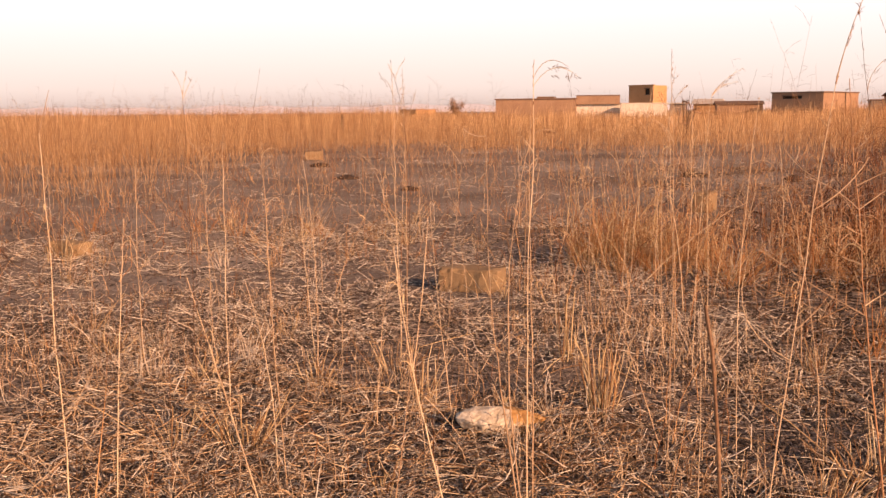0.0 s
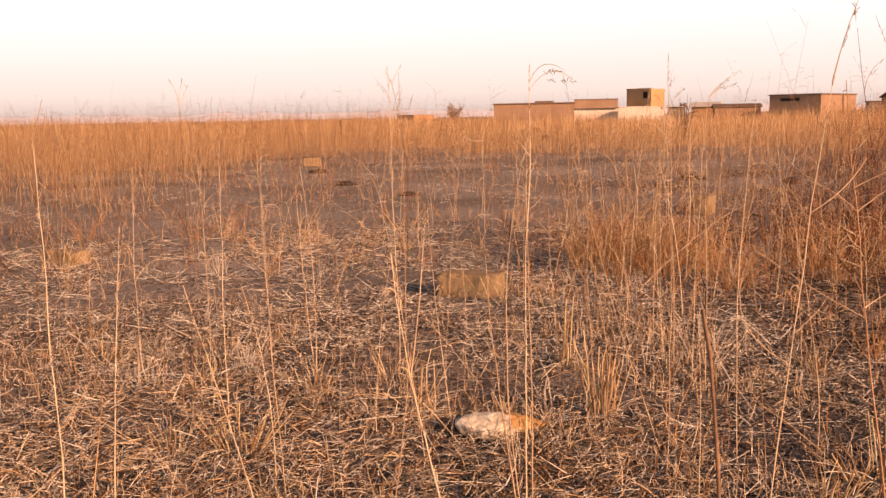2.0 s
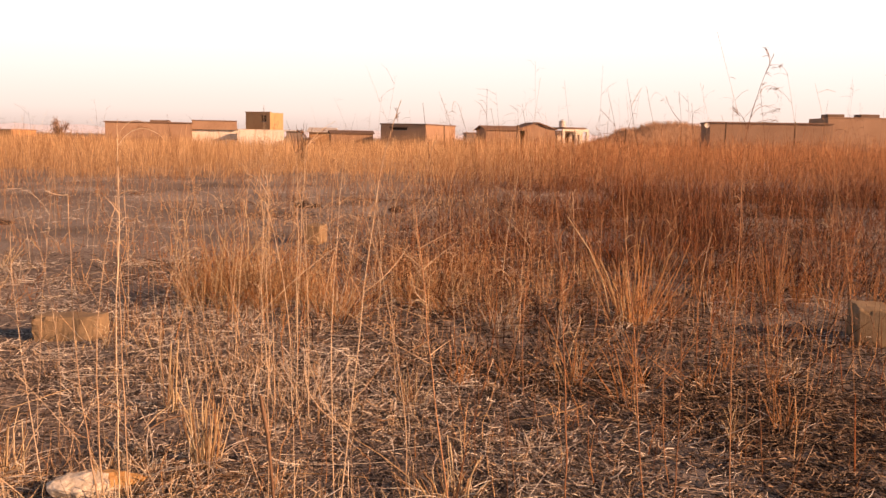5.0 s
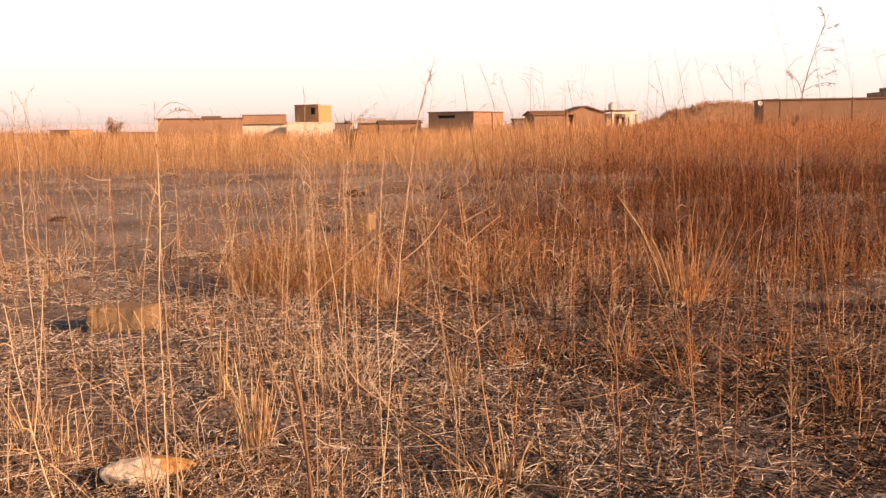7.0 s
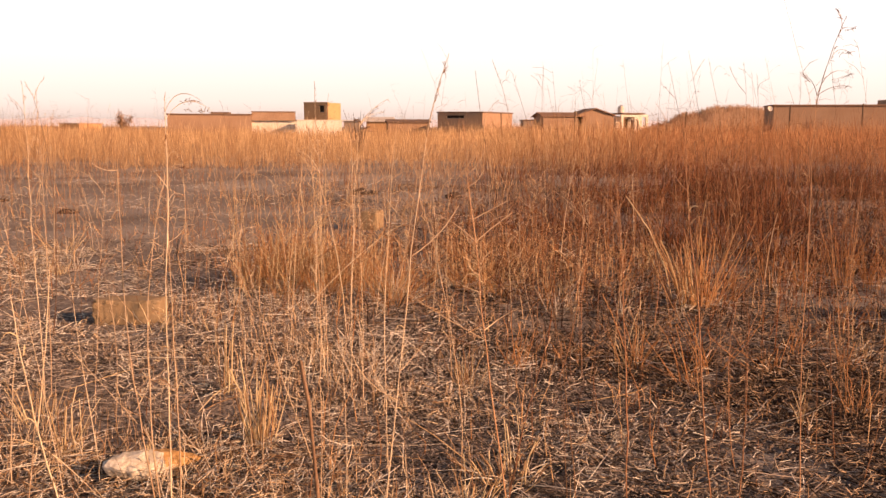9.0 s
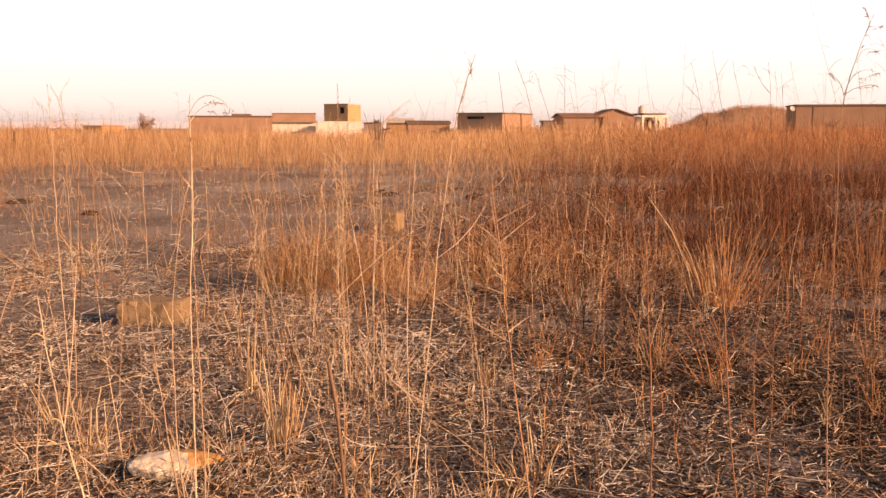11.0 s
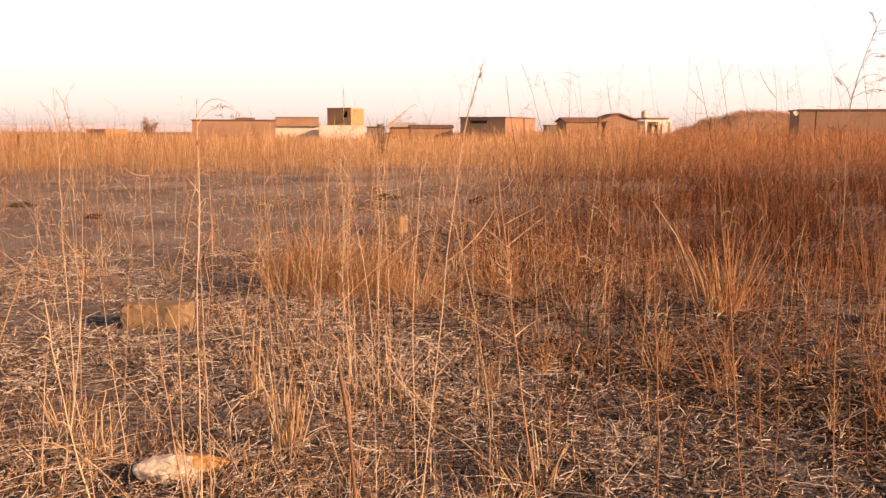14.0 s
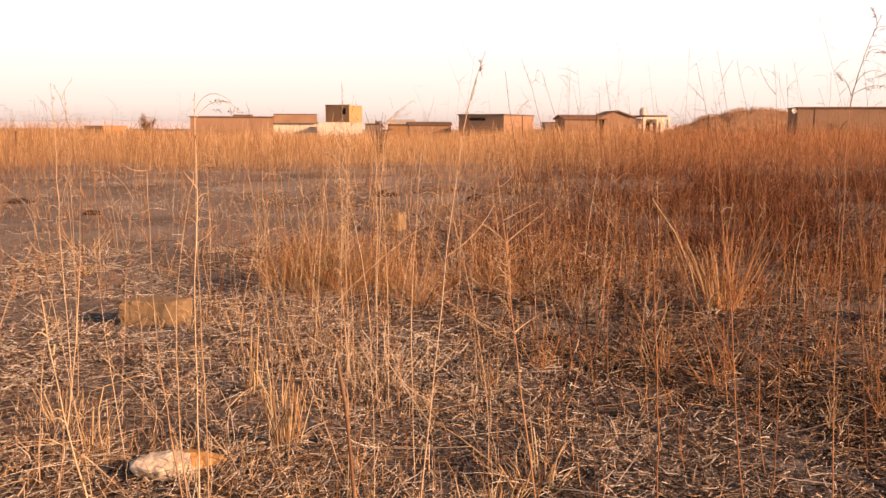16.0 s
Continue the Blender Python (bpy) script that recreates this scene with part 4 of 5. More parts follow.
def weed(kind, base, mid, top, r):
    """A stalk from its root through mid to its tip; r in millimetres at the root."""
    r *= (0.00055 if kind == "B" else 0.00074)
    w = thing("dry_stick" if kind == "K" else "dry_weed", base[0], base[1], float(ground_z(base[0], base[1])) - 0.02, 0, NAMES[kind], "stick" if kind == "K" else "weed", "" if kind == "K" else "tall dry weeds")
    o = np.array(w.matrix_world.translation)
    v, q = curve_strand((0, 0, 0), np.array(mid) - o, np.array(top) - o, r, r * (0.9 if kind == "K" else 0.35), 14, 6, 0.0015 if kind == "K" else 0.0022)
    part_mesh("stem", mesh_from("stem", v, q, M_STUB if kind == "K" else M_DSTEM if kind == "B" else M_RSTEM if base[0] > 0.3 * base[1] else M_STEM, True), w)
    STEM_LINE[w.name] = v.reshape(15, 6, 3).mean(1)
    w["dense"] = {"T": 16, "P": 10, "F": 18, "B": 4}.get(kind, 0)
    if kind in "PNT":
        sprigs(w, r, 9 if kind == "P" else 5)
        leaves(w, np.array(mid) * 0.6 - o * 0.6, np.array(mid) * 0.3 + np.array(top) * 0.7 - o, r, 8)
    if kind in "PTFB":
        seeds(w, np.array(mid) * 0.35 + np.array(top) * 0.65 - o, np.array(top) - o, r, 8 if kind != "B" else 3)
    return w


def leaves(w, a, b, r, n):
    """Shrivelled leaves that hang off the stalk, each a part of its own."""
    for _ in range(n):
        p = a + (b - a) * HEAD_RNG.random()
        g, ln = HEAD_RNG.uniform(0, 2 * math.pi), HEAD_RNG.uniform(0.018, 0.07)
        out = np.array([math.cos(g), math.sin(g), 0.0])
        v, q = curve_strand(p, p + out * ln * 0.5 + np.array([0, 0, ln * 0.35]), p + out * ln * 0.8 - np.array([0, 0, ln * HEAD_RNG.uniform(-0.3, 0.4)]), r * 0.75, r * 0.3, 5, 3)
        part_mesh("leaf", mesh_from("leaf", v, q, M_TUFT), w)


def sprigs(w, r, n):
    """Fine side shoots that leave the upper stalk at an angle and fork once near their end."""
    line = STEM_LINE[w.name]
    for _ in range(n):
        f = HEAD_RNG.uniform(5, 13.5)
        j = int(f)
        p = line[j] + (line[min(j + 1, 14)] - line[j]) * (f - j)
        along = unit(line[min(j + 1, 14)] - line[j])
        g, ln = HEAD_RNG.uniform(0, 2 * math.pi), HEAD_RNG.uniform(0.035, 0.13) * (1.25 - f / 20)
        out = np.array([math.cos(g), math.sin(g), 0.0])
        tip = p + (out * HEAD_RNG.uniform(0.45, 0.85) + along * HEAD_RNG.uniform(0.4, 0.8)) * ln
        v, q = curve_strand(p, (p + tip) / 2 + out * ln * 0.12, tip, r * 0.42, r * 0.2, 5, 3)
        c = (p + tip) / 2 + out * ln * 0.12
        t2 = c + (out * HEAD_RNG.uniform(-0.4, 0.6) + along * 0.5 + HEAD_RNG.normal(0, 0.25, 3)) * ln * 0.5
        v2, q2 = curve_strand(c, (c + t2) / 2, t2, r * 0.34, r * 0.18, 4, 3)
        part_mesh("twig", mesh_from("twig", np.concatenate([v, v2]), np.concatenate([q, q2 + len(v)]), M_RSTEM if w.location[0] > 0.4 * w.location[1] else M_STEM), w)


def seeds(w, a, b, r, n):
    """Small husks and short leaf curls set along a twig."""
    t = HEAD_RNG.uniform(0.15, 1.0, n)[:, None]
    c = a * (1 - t) + b * t
    d = unit(HEAD_RNG.normal(0, 1, (n, 3)) + unit(b - a) * 1.0)
    ln = HEAD_RNG.uniform(0.005, 0.02, n)[:, None]
    tip = c + d * ln
    v, q = strands(c, (c + tip) / 2 + np.array([0, 0, 0.004]), tip, np.full(n, r * 0.42 + 0.00025), np.full(n, r * 0.25), 2)
    tagged(part_mesh("seed_spray", mesh_from("seed_spray", v, q, M_HEAD), w, "small dry seed husks"), kind="stuff")


def twig(w, p0, mid, p2, r):
    r *= 0.00068
    o = np.array(w.matrix_world.translation)
    line = STEM_LINE[w.name]
    gap = np.linalg.norm(line - (np.array(p0) - o), axis=1)
    j = int(np.clip(gap.argmin(), 1, 13))
    fine = np.concatenate([line[j - 1] + (line[j] - line[j - 1]) * t for t in np.linspace(0, 1, 9)[:, None]] + [line[j] + (line[j + 1] - line[j]) * t for t in np.linspace(0, 1, 9)[:, None]]).reshape(-1, 3)
    near = fine[np.linalg.norm(fine - (np.array(p0) - o), axis=1).argmin()]
    if np.linalg.norm(near + o - np.array(p0)) < 0.12:
        p0 = near + o      # the twig grows out of the stem
    v, q = curve_strand(np.array(p0) - o, np.array(mid) - o, np.array(p2) - o, r, r * 0.5, 6, 5)
    ob = part_mesh("twig", mesh_from("twig", v, q, M_RSTEM if o[0] > 0.4 * o[1] else M_STEM, True), w)
    if w["dense"]:
        seeds(w, np.array(p0) * 0.4 + np.array(mid) * 0.6 - o, np.array(p2) - o, r * 1.25, int(w["dense"]))


w = weed("T", (-0.12, 2.37, 0.00), (-0.13, 2.47, 0.78), (-0.13, 2.54, 1.31), 3.4)
twig(w, (-0.13, 2.53, 1.28), (-0.09, 2.54, 1.32), (-0.03, 2.53, 1.30), 2.0)
twig(w, (-0.12, 2.53, 1.25), (-0.07, 2.53, 1.30), (0.00, 2.52, 1.27), 2.0)
twig(w, (-0.12, 2.51, 1.12), (-0.10, 2.51, 1.13), (-0.06, 2.50, 1.12), 2.0)
twig(w, (-0.12, 2.51, 1.07), (-0.15, 2.51, 1.10), (-0.17, 2.52, 1.12), 2.0)
w = weed("P", (-0.15, 2.48, 0.00), (-0.23, 2.53, 0.42), (-0.28, 2.63, 1.11), 3.8)
twig(w, (-0.28, 2.63, 1.11), (-0.31, 2.63, 1.11), (-0.35, 2.64, 1.13), 2.3)
twig(w, (-0.27, 2.61, 0.99), (-0.28, 2.62, 1.00), (-0.30, 2.61, 0.97), 2.3)
w = weed("N", (-0.14, 2.48, 0.00), (-0.20, 2.56, 0.61), (-0.16, 2.61, 1.05), 3.5)
twig(w, (-0.16, 2.61, 1.05), (-0.15, 2.61, 1.08), (-0.15, 2.61, 1.11), 2.1)
w = weed("P", (-0.13, 2.58, 0.00), (-0.15, 2.66, 0.68), (-0.16, 2.73, 1.21), 3.3)
twig(w, (-0.15, 2.70, 1.01), (-0.13, 2.70, 1.04), (-0.11, 2.70, 1.03), 2.0)
twig(w, (-0.15, 2.70, 0.95), (-0.18, 2.70, 0.97), (-0.20, 2.70, 0.95), 2.0)
twig(w, (-0.16, 2.72, 1.13), (-0.14, 2.72, 1.16), (-0.12, 2.72, 1.13), 2.0)
w = weed("N", (-0.29, 2.22, 0.00), (-0.41, 2.25, 0.45), (-0.48, 2.30, 0.82), 4.0)
twig(w, (-0.41, 2.26, 0.49), (-0.40, 2.29, 0.70), (-0.39, 2.33, 0.90), 2.4)
twig(w, (-0.40, 2.26, 0.44), (-0.35, 2.26, 0.38), (-0.29, 2.26, 0.31), 2.4)
w = weed("N", (-0.49, 2.18, 0.00), (-0.43, 2.24, 0.39), (-0.42, 2.27, 0.58), 3.1)
w = weed("B", (-1.30, 5.56, 0.00), (-1.33, 5.70, 1.15), (-1.39, 5.74, 1.42), 4.7)
twig(w, (-1.39, 5.73, 1.38), (-1.35, 5.74, 1.47), (-1.32, 5.74, 1.51), 2.8)
twig(w, (-1.39, 5.74, 1.41), (-1.41, 5.74, 1.45), (-1.43, 5.75, 1.49), 2.8)
w = weed("P", (0.50, 6.46, 0.00), (0.52, 6.54, 0.62), (0.51, 6.61, 1.18), 5.3)
twig(w, (0.51, 6.58, 0.94), (0.58, 6.58, 1.02), (0.66, 6.57, 1.00), 3.2)
twig(w, (0.51, 6.55, 0.74), (0.45, 6.57, 0.82), (0.41, 6.57, 0.78), 3.2)
w = weed("P", (0.51, 3.03, 0.00), (0.53, 3.13, 1.01), (0.55, 3.16, 1.22), 2.8)
twig(w, (0.54, 3.14, 1.05), (0.58, 3.14, 1.08), (0.63, 3.13, 1.06), 1.7)
twig(w, (0.54, 3.14, 1.07), (0.51, 3.14, 1.06), (0.47, 3.14, 1.03), 1.7)
twig(w, (0.54, 3.13, 1.00), (0.58, 3.13, 1.01), (0.61, 3.12, 0.97), 1.7)
w = weed("P", (0.31, 1.28, 0.00), (0.40, 1.36, 0.87), (0.45, 1.39, 1.22), 2.3)
twig(w, (0.43, 1.37, 1.03), (0.47, 1.37, 1.07), (0.50, 1.38, 1.11), 1.4)
twig(w, (0.42, 1.37, 1.01), (0.41, 1.38, 1.04), (0.39, 1.38, 1.07), 1.4)
twig(w, (0.38, 1.35, 0.81), (0.33, 1.36, 0.87), (0.33, 1.37, 0.94), 1.4)
twig(w, (0.40, 1.35, 0.85), (0.43, 1.35, 0.88), (0.45, 1.35, 0.91), 1.4)
twig(w, (0.45, 1.39, 1.22), (0.465, 1.40, 1.28), (0.488, 1.41, 1.35), 1.4)
w = weed("P", (0.78, 2.07, 0.00), (0.70, 2.16, 0.68), (0.64, 2.24, 1.25), 3.4)
twig(w, (0.67, 2.20, 0.95), (0.62, 2.21, 0.99), (0.56, 2.22, 1.02), 2.0)
twig(w, (0.68, 2.20, 0.95), (0.72, 2.20, 0.99), (0.76, 2.20, 1.02), 2.0)
twig(w, (0.67, 2.20, 1.00), (0.71, 2.20, 1.03), (0.75, 2.20, 1.05), 2.0)
twig(w, (0.69, 2.18, 0.82), (0.63, 2.19, 0.84), (0.58, 2.20, 0.86), 2.0)
twig(w, (0.70, 2.16, 0.70), (0.57, 2.19, 0.77), (0.44, 2.21, 0.86), 2.0)
twig(w, (0.71, 2.16, 0.73), (0.75, 2.17, 0.77), (0.79, 2.16, 0.79), 2.0)
w = weed("N", (0.82, 2.57, 0.00), (0.89, 2.60, 0.31), (0.97, 2.63, 0.59), 4.1)
w = weed("K", (0.29, 1.00, 0.00), (0.264, 1.09, 0.859), (0.253, 1.10, 0.936), 3.7)
w = weed("P", (1.12, 2.24, 0.00), (1.10, 2.31, 0.59), (1.08, 2.38, 1.15), 3.4)
twig(w, (1.09, 2.34, 0.85), (1.14, 2.34, 0.89), (1.19, 2.34, 0.93), 2.0)
twig(w, (1.09, 2.36, 0.97), (1.07, 2.37, 1.02), (1.05, 2.37, 1.05), 2.0)
twig(w, (1.09, 2.37, 1.08), (1.11, 2.37, 1.10), (1.13, 2.37, 1.09), 2.0)
twig(w, (1.09, 2.37, 1.05), (1.06, 2.37, 1.07), (1.04, 2.37, 1.05), 2.0)
twig(w, (1.09, 2.36, 1.00), (1.12, 2.36, 1.05), (1.15, 2.36, 1.06), 2.0)
twig(w, (1.10, 2.31, 0.64), (1.19, 2.29, 0.58), (1.31, 2.27, 0.52), 2.0)
w = weed("N", (1.34, 2.21, 0.00), (1.31, 2.28, 0.59), (1.27, 2.38, 1.27), 3.4)
twig(w, (1.29, 2.32, 0.90), (1.31, 2.33, 0.94), (1.32, 2.33, 0.97), 2.0)
w = weed("F", (1.84, 2.67, 0.00), (1.88, 2.77, 0.92), (1.91, 2.82, 1.34), 2.6)
twig(w, (1.91, 2.82, 1.30), (1.945, 2.83, 1.44), (2.01, 2.84, 1.60), 2.0)
twig(w, (1.93, 2.82, 1.37), (1.97, 2.82, 1.42), (2.03, 2.82, 1.41), 1.6)
twig(w, (1.92, 2.82, 1.34), (1.97, 2.81, 1.37), (2.02, 2.81, 1.37), 1.6)
twig(w, (1.96, 2.83, 1.46), (1.99, 2.84, 1.49), (2.03, 2.83, 1.48), 1.6)
twig(w, (1.98, 2.83, 1.53), (2.00, 2.84, 1.56), (2.04, 2.83, 1.56), 1.6)
twig(w, (1.99, 2.83, 1.56), (1.99, 2.84, 1.60), (1.97, 2.83, 1.62), 1.6)
twig(w, (1.90, 2.83, 1.38), (1.88, 2.83, 1.40), (1.87, 2.84, 1.41), 1.6)
w = weed("B", (2.08, 3.87, 0.00), (2.04, 4.00, 1.16), (1.97, 4.06, 1.58), 2.8)
twig(w, (1.99, 4.04, 1.46), (2.02, 4.05, 1.51), (2.04, 4.05, 1.54), 1.7)
w = weed("B", (2.14, 4.17, 0.00), (2.06, 4.30, 1.15), (1.99, 4.36, 1.55), 2.8)
twig(w, (2.02, 4.33, 1.37), (1.99, 4.34, 1.41), (1.95, 4.35, 1.45), 1.7)
w = weed("B", (2.13, 3.66, 0.00), (2.13, 3.78, 1.11), (2.13, 3.83, 1.52), 2.7)
twig(w, (2.13, 3.82, 1.38), (2.09, 3.83, 1.45), (2.07, 3.84, 1.50), 1.6)
w = weed("B", (2.40, 4.04, 0.00), (2.39, 4.16, 1.10), (2.38, 4.21, 1.49), 2.7)
twig(w, (2.38, 4.20, 1.39), (2.40, 4.20, 1.45), (2.42, 4.20, 1.46), 1.6)
w = weed("B", (2.55, 4.63, 0.00), (2.47, 4.76, 1.11), (2.40, 4.83, 1.61), 2.8)
twig(w, (2.42, 4.81, 1.51), (2.46, 4.82, 1.57), (2.51, 4.80, 1.51), 1.7)
w = weed("B", (1.04, 2.48, 0.00), (0.86, 2.62, 1.20), (0.79, 2.65, 1.43), 2.5)
w = weed("B", (1.01, 2.48, 0.00), (0.89, 2.61, 1.20), (0.85, 2.64, 1.39), 2.3)
twig(w, (0.85, 2.64, 1.39), (0.84, 2.64, 1.40), (0.83, 2.64, 1.37), 1.4)
w = weed("N", (1.58, 2.59, 0.00), (1.62, 2.63, 0.40), (1.63, 2.66, 0.65), 3.2)
twig(w, (1.62, 2.64, 0.51), (1.60, 2.65, 0.55), (1.57, 2.66, 0.60), 1.9)
twig(w, (1.63, 2.65, 0.58), (1.66, 2.66, 0.65), (1.70, 2.66, 0.72), 1.9)
w = weed("P", (2.18, 3.03, 0.00), (2.15, 3.11, 0.64), (2.13, 3.15, 0.94), 3.1)
twig(w, (2.14, 3.13, 0.78), (2.17, 3.13, 0.84), (2.21, 3.13, 0.85), 1.9)
w = weed("B", (1.73, 4.52, 0.00), (1.69, 4.65, 1.14), (1.64, 4.70, 1.48), 2.9)
w = weed("N", (-1.13, 1.74, 0.00), (-1.20, 1.83, 0.79), (-1.23, 1.87, 1.14), 3.0)
twig(w, (-1.23, 1.87, 1.14), (-1.22, 1.88, 1.19), (-1.21, 1.89, 1.24), 1.8)
w = weed("N", (-0.87, 2.30, 0.00), (-1.03, 2.33, 0.45), (-1.12, 2.35, 0.71), 4.0)
w = weed("N", (-1.00, 2.69, 0.00), (-1.07, 2.74, 0.47), (-1.12, 2.75, 0.63), 3.4)
w = weed("P", (-0.93, 2.60, 0.00), (-1.00, 2.68, 0.64), (-1.04, 2.74, 1.09), 2.6)
twig(w, (-1.02, 2.71, 0.88), (-0.98, 2.72, 0.91), (-0.96, 2.72, 0.89), 1.5)
twig(w, (-1.03, 2.72, 1.00), (-1.06, 2.72, 1.04), (-1.07, 2.72, 1.02), 1.5)
twig(w, (-1.03, 2.73, 1.04), (-1.00, 2.74, 1.07), (-0.98, 2.74, 1.06), 1.5)
w = weed("P", (-1.37, 3.13, 0.00), (-1.41, 3.22, 0.71), (-1.42, 3.27, 1.10), 2.9)
twig(w, (-1.42, 3.25, 0.90), (-1.38, 3.26, 0.95), (-1.34, 3.26, 0.92), 1.7)
twig(w, (-1.42, 3.26, 0.97), (-1.46, 3.25, 0.99), (-1.49, 3.24, 0.96), 1.7)
w = weed("B", (-1.64, 3.39, 0.00), (-1.69, 3.49, 0.88), (-1.73, 3.55, 1.28), 2.9)
twig(w, (-1.72, 3.54, 1.24), (-1.75, 3.55, 1.33), (-1.77, 3.55, 1.36), 1.7)
twig(w, (-1.73, 3.54, 1.26), (-1.72, 3.56, 1.33), (-1.71, 3.56, 1.36), 1.7)
twig(w, (-1.72, 3.54, 1.25), (-1.70, 3.56, 1.31), (-1.69, 3.56, 1.33), 1.7)
w = weed("N", (-1.25, 3.78, 0.00), (-1.30, 3.87, 0.78), (-1.33, 3.89, 0.97), 3.6)
w = weed("N", (-1.76, 5.52, 0.00), (-1.64, 5.59, 0.35), (-1.54, 5.65, 0.58), 5.2)
w = weed("P", (0.06, 3.23, 0.00), (-0.01, 3.31, 0.72), (-0.13, 3.33, 0.99), 2.9)
twig(w, (-0.04, 3.32, 0.80), (0.00, 3.34, 0.86), (0.05, 3.35, 0.87), 1.8)
w = weed("P", (0.30, 3.17, 0.00), (0.29, 3.30, 0.89), (0.27, 3.37, 1.39), 2.6)
twig(w, (0.28, 3.32, 1.07), (0.24, 3.32, 1.13), (0.20, 3.32, 1.15), 1.6)
twig(w, (0.28, 3.31, 0.97), (0.32, 3.33, 1.03), (0.37, 3.34, 1.05), 1.6)
twig(w, (0.28, 3.34, 1.21), (0.31, 3.36, 1.25), (0.33, 3.37, 1.27), 1.6)
twig(w, (0.28, 3.33, 1.13), (0.25, 3.34, 1.19), (0.24, 3.34, 1.24), 1.6)
w = weed("N", (0.47, 3.93, 0.00), (0.46, 4.02, 0.61), (0.46, 4.08, 1.02), 2.7)
twig(w, (0.46, 4.05, 0.80), (0.51, 4.06, 0.85), (0.55, 4.07, 0.86), 1.6)
w = weed("B", (-1.30, 2.53, 0.00), (-1.32, 2.59, 0.53), (-1.32, 2.63, 0.77), 2.2)
w = weed("N", (-1.37, 2.31, 0.00), (-1.36, 2.39, 0.65), (-1.36, 2.43, 0.87), 2.6)
w = weed("N", (0.79, 3.18, 0.00), (0.71, 3.26, 0.74), (0.64, 3.28, 0.99), 3.1)
w = weed("B", (0.80, 2.37, 0.00), (0.78, 2.49, 0.98), (0.72, 2.53, 1.39), 2.4)
twig(w, (0.75, 2.52, 1.23), (0.76, 2.53, 1.28), (0.79, 2.54, 1.31), 1.4)
w = weed("N", (0.27, 2.85, 0.00), (0.26, 2.95, 0.92), (0.25, 2.99, 1.19), 2.8)
twig(w, (0.26, 2.97, 1.10), (0.28, 2.98, 1.19), (0.33, 2.97, 1.15), 1.7)
twig(w, (0.26, 2.97, 1.04), (0.24, 2.98, 1.12), (0.21, 2.99, 1.15), 1.7)
w = weed("P", (0.27, 3.16, 0.00), (0.00, 3.27, 0.82), (-0.07, 3.31, 1.08), 2.8)
twig(w, (-0.04, 3.29, 0.94), (-0.06, 3.30, 1.02), (-0.08, 3.31, 1.06), 1.7)
w = weed("P", (0.04, 3.19, 0.00), (-0.01, 3.29, 0.94), (-0.01, 3.31, 1.14), 2.8)
twig(w, (-0.01, 3.30, 1.04), (0.02, 3.30, 1.08), (0.04, 3.30, 1.09), 1.7)
w = weed("N", (0.34, 2.42, 0.00), (0.35, 2.46, 0.34), (0.34, 2.50, 0.64), 2.1)
w = weed("N", (0.52, 2.40, 0.00), (0.51, 2.44, 0.36), (0.50, 2.46, 0.50), 2.1)
w = weed("N", (0.16, 6.11, 0.00), (0.74, 6.09, 0.53), (0.85, 6.09, 0.59), 4.9)
w = weed("P", (-0.95, 4.15, 0.00), (-0.99, 4.25, 0.83), (-1.03, 4.34, 1.42), 3.3)
twig(w, (-1.01, 4.29, 1.10), (-0.98, 4.32, 1.21), (-0.96, 4.34, 1.32), 2.0)
twig(w, (-1.02, 4.31, 1.23), (-1.04, 4.32, 1.32), (-1.08, 4.32, 1.36), 2.0)
twig(w, (-1.00, 4.27, 0.91), (-0.96, 4.29, 0.99), (-0.90, 4.30, 1.01), 2.0)
w = weed("P", (-0.95, 4.25, 0.00), (-0.97, 4.36, 0.82), (-1.00, 4.44, 1.40), 3.1)
twig(w, (-0.98, 4.41, 1.12), (-0.95, 4.42, 1.21), (-0.93, 4.44, 1.29), 1.9)
twig(w, (-0.98, 4.38, 0.96), (-1.02, 4.38, 1.03), (-1.06, 4.38, 1.05), 1.9)
w = weed("P", (-1.72, 3.68, 0.00), (-1.75, 3.76, 0.68), (-1.80, 3.81, 1.10), 3.1)
twig(w, (-1.76, 3.77, 0.78), (-1.70, 3.80, 0.86), (-1.63, 3.81, 0.87), 1.9)
twig(w, (-1.77, 3.78, 0.86), (-1.82, 3.78, 0.93), (-1.87, 3.78, 0.95), 1.9)
twig(w, (-1.78, 3.80, 0.96), (-1.72, 3.82, 1.02), (-1.67, 3.83, 1.03), 1.9)
twig(w, (-1.79, 3.80, 1.01), (-1.84, 3.80, 1.06), (-1.87, 3.80, 1.09), 1.9)
twig(w, (-1.76, 3.77, 0.73), (-1.71, 3.78, 0.76), (-1.64, 3.79, 0.73), 1.9)
w = weed("P", (-1.52, 3.93, 0.00), (-1.56, 4.00, 0.65), (-1.59, 4.06, 1.04), 3.0)
twig(w, (-1.57, 4.02, 0.79), (-1.52, 4.04, 0.85), (-1.46, 4.05, 0.84), 1.8)
twig(w, (-1.58, 4.03, 0.87), (-1.63, 4.03, 0.92), (-1.67, 4.02, 0.91), 1.8)
twig(w, (-1.58, 4.04, 0.95), (-1.54, 4.06, 1.00), (-1.50, 4.07, 0.99), 1.8)
w = weed("P", (0.13, 5.10, 0.00), (0.09, 5.17, 0.54), (0.01, 5.24, 1.14), 3.5)
twig(w, (0.07, 5.19, 0.73), (0.15, 5.22, 0.82), (0.22, 5.24, 0.85), 2.1)
twig(w, (0.05, 5.21, 0.85), (-0.01, 5.21, 0.95), (-0.06, 5.20, 0.97), 2.1)
